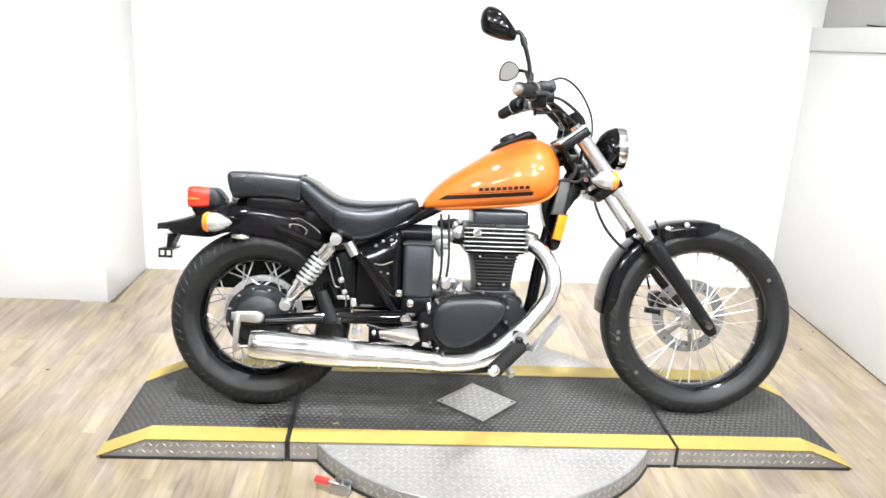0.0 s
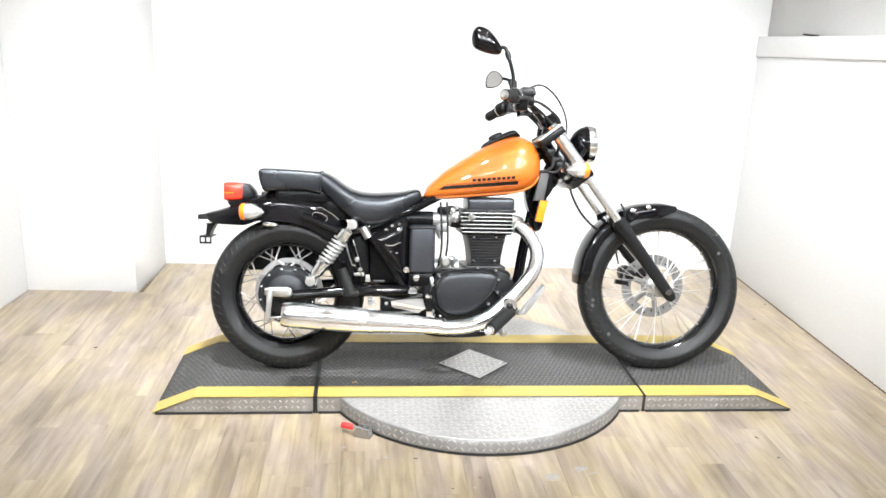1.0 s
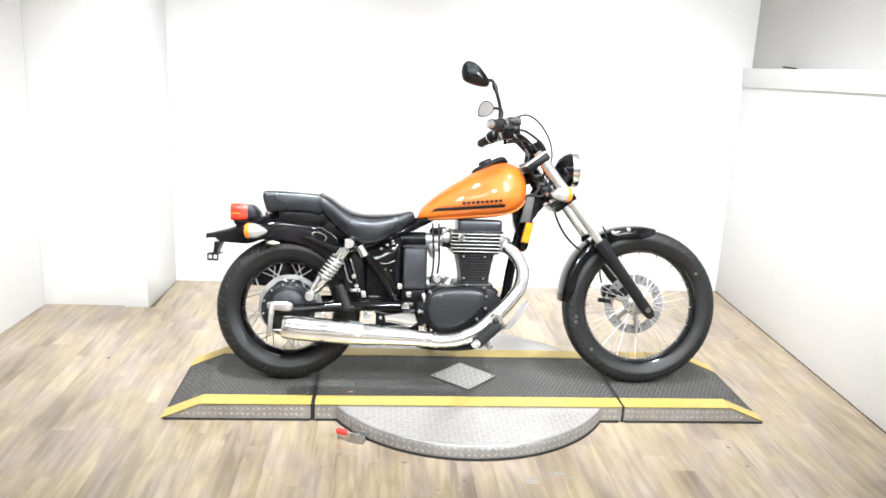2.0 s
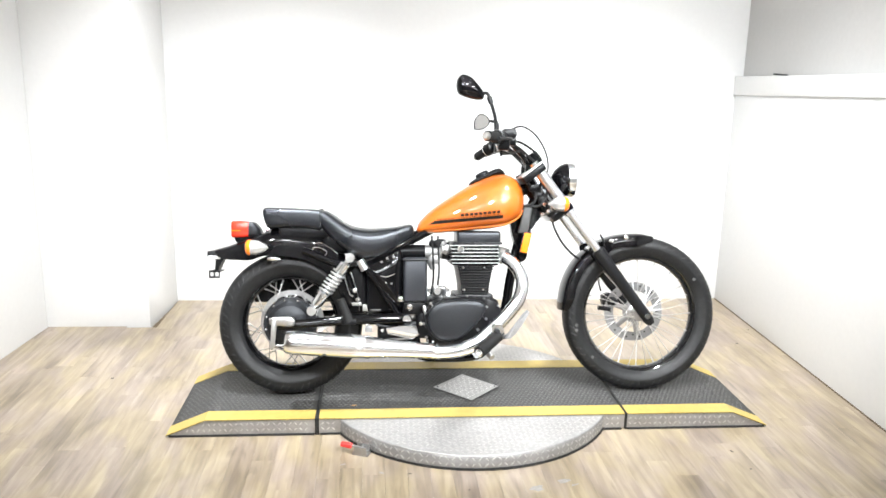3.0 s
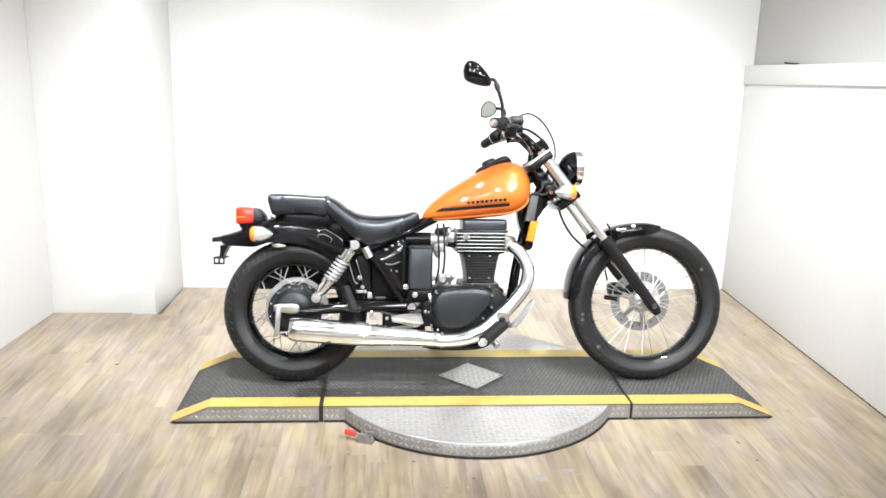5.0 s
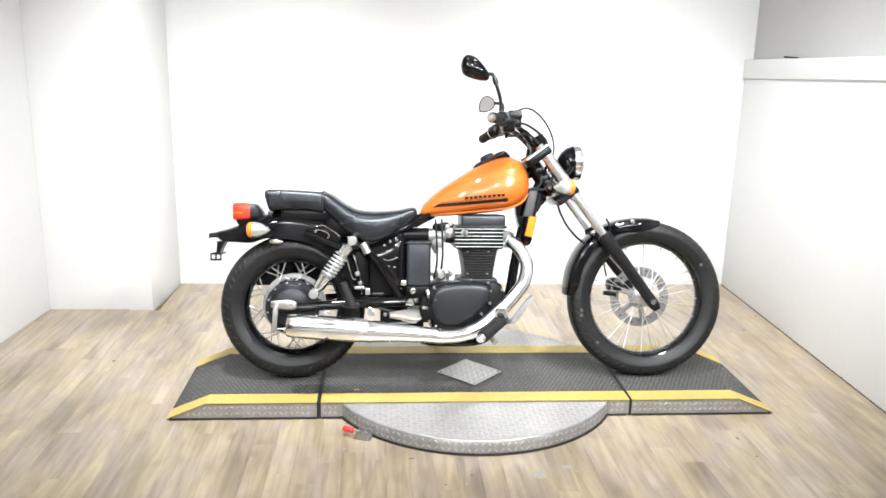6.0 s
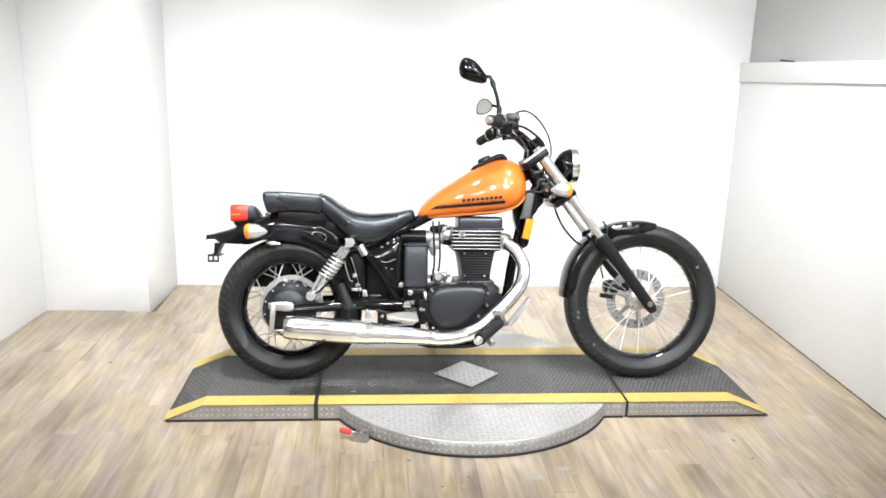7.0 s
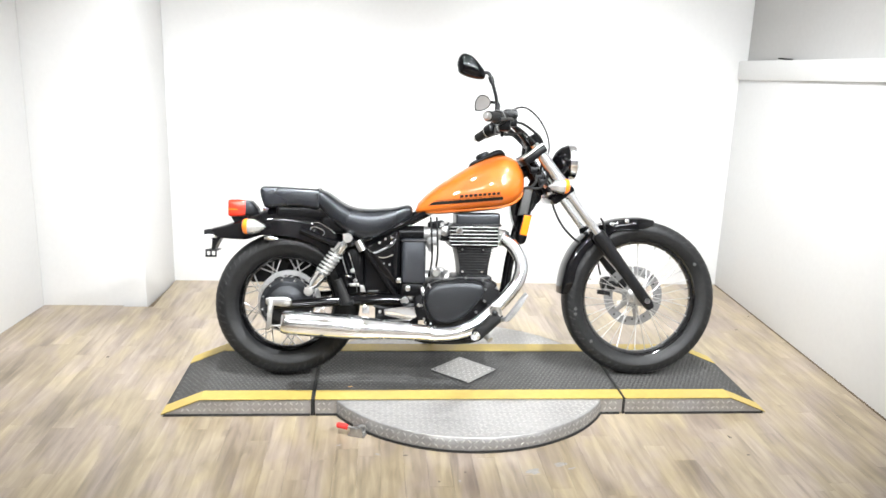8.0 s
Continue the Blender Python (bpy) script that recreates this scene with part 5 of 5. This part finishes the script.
bar("brake_lever", [(0.135, -0.255, 1.050), (0.120, -0.31, 1.048), (0.080, -0.375, 1.040), (0.062, -0.405, 1.038)], [0.007, 0.006, 0.006, 0.008], MAT_SATIN, handlebar)
bar("clutch_lever", [(0.180, 0.255, 1.045), (0.160, 0.30, 1.042), (0.132, 0.345, 1.034), (0.120, 0.365, 1.030)], [0.007, 0.006, 0.006, 0.008], MAT_SATIN, handlebar)
reservoir = part("brake_reservoir", box(0.110, 0.162, -0.225, -0.165, 1.060, 1.096, 0.006), MAT_SATIN, handlebar, "black brake fluid reservoir")
part("reservoir_glass", box(0.146, 0.164, -0.228, -0.19, 1.066, 1.084, 0.003), MAT_SATIN, handlebar)
part("throttle_housing", box(0.080, 0.128, -0.275, -0.215, 1.005, 1.060, 0.008), MAT_PLASTIC, handlebar)
part("switch_button", box(0.074, 0.084, -0.262, -0.250, 1.020, 1.030, 0.002), MAT_CHROME, handlebar)
part("perch_clamp", box(0.120, 0.165, -0.205, -0.165, 1.030, 1.066, 0.006), MAT_PLASTIC, handlebar)
part("brake_switch", tube([(0.10, -0.235, 1.012), (0.098, -0.235, 0.985)], 0.006, 8), MAT_PLASTIC, handlebar)
part("clutch_perch", box(0.135, 0.180, 0.190, 0.245, 1.035, 1.072, 0.006), MAT_SATIN, handlebar)
for s in (-1, 1):
    part("riser", tube([(0.250, s * 0.05, 0.962), (0.246, s * 0.05, 0.930)], 0.018, 14), MAT_BLACK, handlebar)
part("speedometer", lathe([(0, 0.036), (0.03, 0.040), (0.045, 0.040), (0.050, 0.034)], (0.278, 0, 0.965), (-0.5, 0, 0.85), 28), MAT_BLACK, bike, "black speedometer pod")
for pts, r in (([(0.140, -0.19, 1.094), (0.190, -0.16, 1.112), (0.240, -0.10, 1.104), (0.285, -0.06, 1.072), (0.322, -0.03, 1.020), (0.336, -0.02, 0.965), (0.330, -0.02, 0.91)], 0.0036),
               ([(0.120, -0.21, 1.046), (0.190, -0.15, 1.048), (0.255, -0.10, 1.018), (0.292, -0.08, 0.982), (0.300, -0.06, 0.93), (0.31, -0.06, 0.86)], 0.0052),
               ([(0.120, -0.20, 1.040), (0.180, -0.14, 1.030), (0.235, -0.10, 0.995), (0.275, -0.09, 0.955), (0.30, -0.07, 0.88)], 0.0052),
               ([(0.160, 0.20, 1.040), (0.20, 0.12, 1.020), (0.245, 0.04, 0.995), (0.285, -0.02, 0.95), (0.30, -0.04, 0.88), (0.27, -0.05, 0.80)], 0.005),
               ([(0.110, -0.24, 1.03), (0.098, -0.22, 1.0), (0.130, -0.17, 0.998), (0.200, -0.11, 1.015)], 0.0045),
               ([(0.225, -0.06, 0.90), (0.27, -0.075, 0.845), (0.262, -0.085, 0.80), (0.222, -0.07, 0.785), (0.20, -0.04, 0.80)], 0.0055),
               ([(0.300, -0.06, 0.90), (0.318, -0.085, 0.84), (0.285, -0.09, 0.788), (0.235, -0.08, 0.79)], 0.0050),
               ([(0.345, -0.06, 0.745), (0.352, -0.075, 0.70), (0.385, -0.08, 0.635), (0.430, -0.08, 0.585), (0.47, -0.06, 0.56)], 0.0052)):
    bar("cable", pts, r, MAT_RUBBER, handlebar, "black control cable", 8)
for p in [(0.262, -0.07, 0.862), (0.285, -0.07, 0.83), (0.300, -0.075, 0.812)]:
    part("connector", box(p[0] - 0.016, p[0] + 0.016, p[1] - 0.012, p[1] + 0.012, p[2] - 0.014, p[2] + 0.014, 0.004), MAT_PLASTIC, bike, "black wiring connector")
for x, z in [(0.308, 0.795), (0.325, 0.765), (0.300, 0.752)]:
    bolt(x, -0.085, z, 0.009, 0.012, MAT_CHROME)
horn = part("horn_plate", slab([(0.226, 0.795), (0.262, 0.795), (0.240, 0.672), (0.198, 0.672)], -0.078, -0.058, 0.006, curve=False), MAT_PLATE, bike, "grey horn bracket")
part("wire_cover", slab([(0.262, 0.795), (0.300, 0.745), (0.262, 0.70), (0.246, 0.62), (0.236, 0.56), (0.206, 0.56), (0.225, 0.68), (0.240, 0.79)], -0.060, -0.020, 0.005), MAT_BLACK, bike)
reflector = part("side_reflector", slab([(0.223, 0.674), (0.254, 0.671), (0.234, 0.588), (0.205, 0.594)], -0.094, -0.086, 0.002, curve=False), MAT_AMBER, bike, "amber side reflector")
part("reflector_back", slab([(0.221, 0.678), (0.257, 0.675), (0.236, 0.583), (0.202, 0.589)], -0.0865, -0.078, 0.002, curve=False), MAT_PLASTIC, reflector)


def mirror(name, outline, y, dome, stem, label, turn=0.0):
    """A mirror head: domed black shell on one side, glass in the other."""
    pts = [tuple(p) for p in smooth_path(list(outline) + [outline[0]], 5)][:-1]
    cx, cz = sum(p[0] for p in pts) / len(pts), sum(p[1] for p in pts) / len(pts)
    ring = lambda f, dy: [(cx + (p[0] - cx) * f, y + dy - turn * (p[0] - cx) * f, cz + (p[1] - cz) * f) for p in pts]
    shell = part(name, skin([ring(0.97, -dome * 0.10), ring(1.0, 0.0), ring(0.985, dome * 0.25), ring(0.93, dome * 0.5), ring(0.80, dome * 0.75), ring(0.55, dome * 0.93), ring(0.25, dome)]), MAT_BLACK, handlebar, label, angle=60)
    glass = part("mirror_glass", skin([ring(0.87, -dome * 0.13), ring(0.87, -dome * 0.05)]), MAT_MIRROR, handlebar, "mirror glass", smooth=False)
    bar("mirror_stem", stem, 0.0072, MAT_SATIN, handlebar, "black mirror stem", 10)
    knuckle = Vector(stem[2])
    part("stem_knuckle", tube([knuckle + Vector((-0.004, 0, 0.012)), knuckle + Vector((0.004, 0, -0.012))], 0.0105, 12), MAT_SATIN, handlebar)
    base = stem[-1]
    part("stem_base", tube([(base[0], base[1], base[2] - 0.022), (base[0], base[1], base[2] + 0.022)], 0.0105, 12), MAT_SATIN, handlebar)
    return shell


mirror("mirror", [(-0.089, 1.256), (-0.082, 1.284), (-0.062, 1.299), (-0.026, 1.286), (0.010, 1.246), (0.023, 1.221), (0.015, 1.202), (-0.026, 1.203), (-0.078, 1.222)], -0.275, -0.04,
       [(0.012, -0.275, 1.226), (0.034, -0.278, 1.226), (0.046, -0.28, 1.200), (0.066, -0.272, 1.140), (0.074, -0.265, 1.090)], "black domed mirror shell")
mirror("mirror", [(0.064, 1.154), (0.062, 1.180), (0.068, 1.206), (0.086, 1.225), (0.110, 1.222), (0.129, 1.200), (0.130, 1.178), (0.116, 1.160), (0.090, 1.150)], 0.36, 0.035,
       [(0.120, 0.375, 1.195), (0.148, 0.36, 1.192), (0.164, 0.33, 1.175), (0.165, 0.28, 1.10)], "black mirror shell with grey glass", 0.75)

# ---- floor planks ----
rng = random.Random(4)
PLANK_W = 0.082
plank_meshes = {}
x = LEFT - 0.24
while x < RIGHT - 0.002:
    w = min(PLANK_W, RIGHT - 0.002 - x)
    y = -1.3 - rng.random() * 0.4
    while y < BACK:
        length = rng.choice((0.42, 0.56, 0.70, 0.84))
        y1 = min(y + length, BACK)
        in_column = x < COLUMN_X - 0.036 and y1 > COLUMN_Y
        if in_column:
            y1 = COLUMN_Y
        if y1 - y > 0.03:
            key = (round(w, 4), round(y1 - y, 3))
            if key not in plank_meshes:
                bm = box(0.0002, key[0] - 0.0002, 0.0002, key[1] - 0.0002, -0.012, 0, 0)
                me = bpy.data.meshes.new("plank")
                bm.to_mesh(me)
                bm.free()
                me.materials.append(MAT_FLOOR)
                plank_meshes[key] = me
            plank = new("plank", plank_meshes[key])
            plank.location = (x, y, 0)
            plank.parent = floor
        y = y1 if not in_column else BACK + 1
    x += PLANK_W
tagged(part("planks_beyond", box(HALL_L, HALL_R, HALL_F, -1.28, -0.013, -0.0015, 0), MAT_FLOOR, floor), "unseen wood-look floor of the added hall", kind="stuff")


def scuff(x, y, z, size, long, turn, mat, parent, seed):
    """A thin smear of uneven outline."""
    r = random.Random(seed)
    bm = bmesh.new()
    ring = []
    for k in range(14):
        a = 2 * math.pi * k / 14
        f = size * (0.6 + 0.5 * r.random())
        ring.append(bm.verts.new((f * long * math.cos(a), f * math.sin(a), 0.0006)))
    bm.faces.new(ring)
    part("scuff_mark", bm, mat, parent, smooth=False).matrix_basis = pose(x, y, z, 0, 0, turn)


MAT_SCUFF = material("grey_scuff", (0.30, 0.29, 0.28), 0.45, vary=0.35, grain=120)
for i, (x, y, size, long, turn) in enumerate([(0.272, -0.685, 0.016, 1.7, 10), (0.165, -0.733, 0.021, 1.5, 20), (0.305, -0.715, 0.006, 3.0, 25), (-0.10, -0.79, 0.006, 1.5, 80), (-0.52, -0.53, 0.007, 1.6, 20), (-0.38, -0.60, 0.006, 2.0, 140), (0.26, -0.70, 0.004, 2.5, 15)]):
    scuff(x, y, 0, size, long, turn, MAT_SCUFF, floor, i)
MAT_SPECK = material("dark_floor_speck", (0.07, 0.06, 0.05), 0.6, vary=0.3)
for i, (x, y, size, long, turn) in enumerate([(1.541, 0.709, 0.008, 1.2, 20), (1.709, 0.931, 0.006, 1.6, 70), (0.982, -0.491, 0.005, 2.5, 110), (0.994, -0.632, 0.005, 1.4, 30), (-1.613, 0.326, 0.007, 1.5, 60), (-0.075, -0.733, 0.004, 1.3, 0), (-0.170, -0.793, 0.004, 1.3, 40), (-0.278, -0.610, 0.005, 2.0, 10)]):
    scuff(x, y, 0, size, long, turn, MAT_SPECK, floor, 50 + i)
MAT_SCRAPE = material("ochre_scrape", (0.55, 0.30, 0.10), 0.6, vary=0.3)
scuff(-0.49, -0.165, DECK + 0.0016, 0.005, 3.0, 8, MAT_SCRAPE, middle, 31)
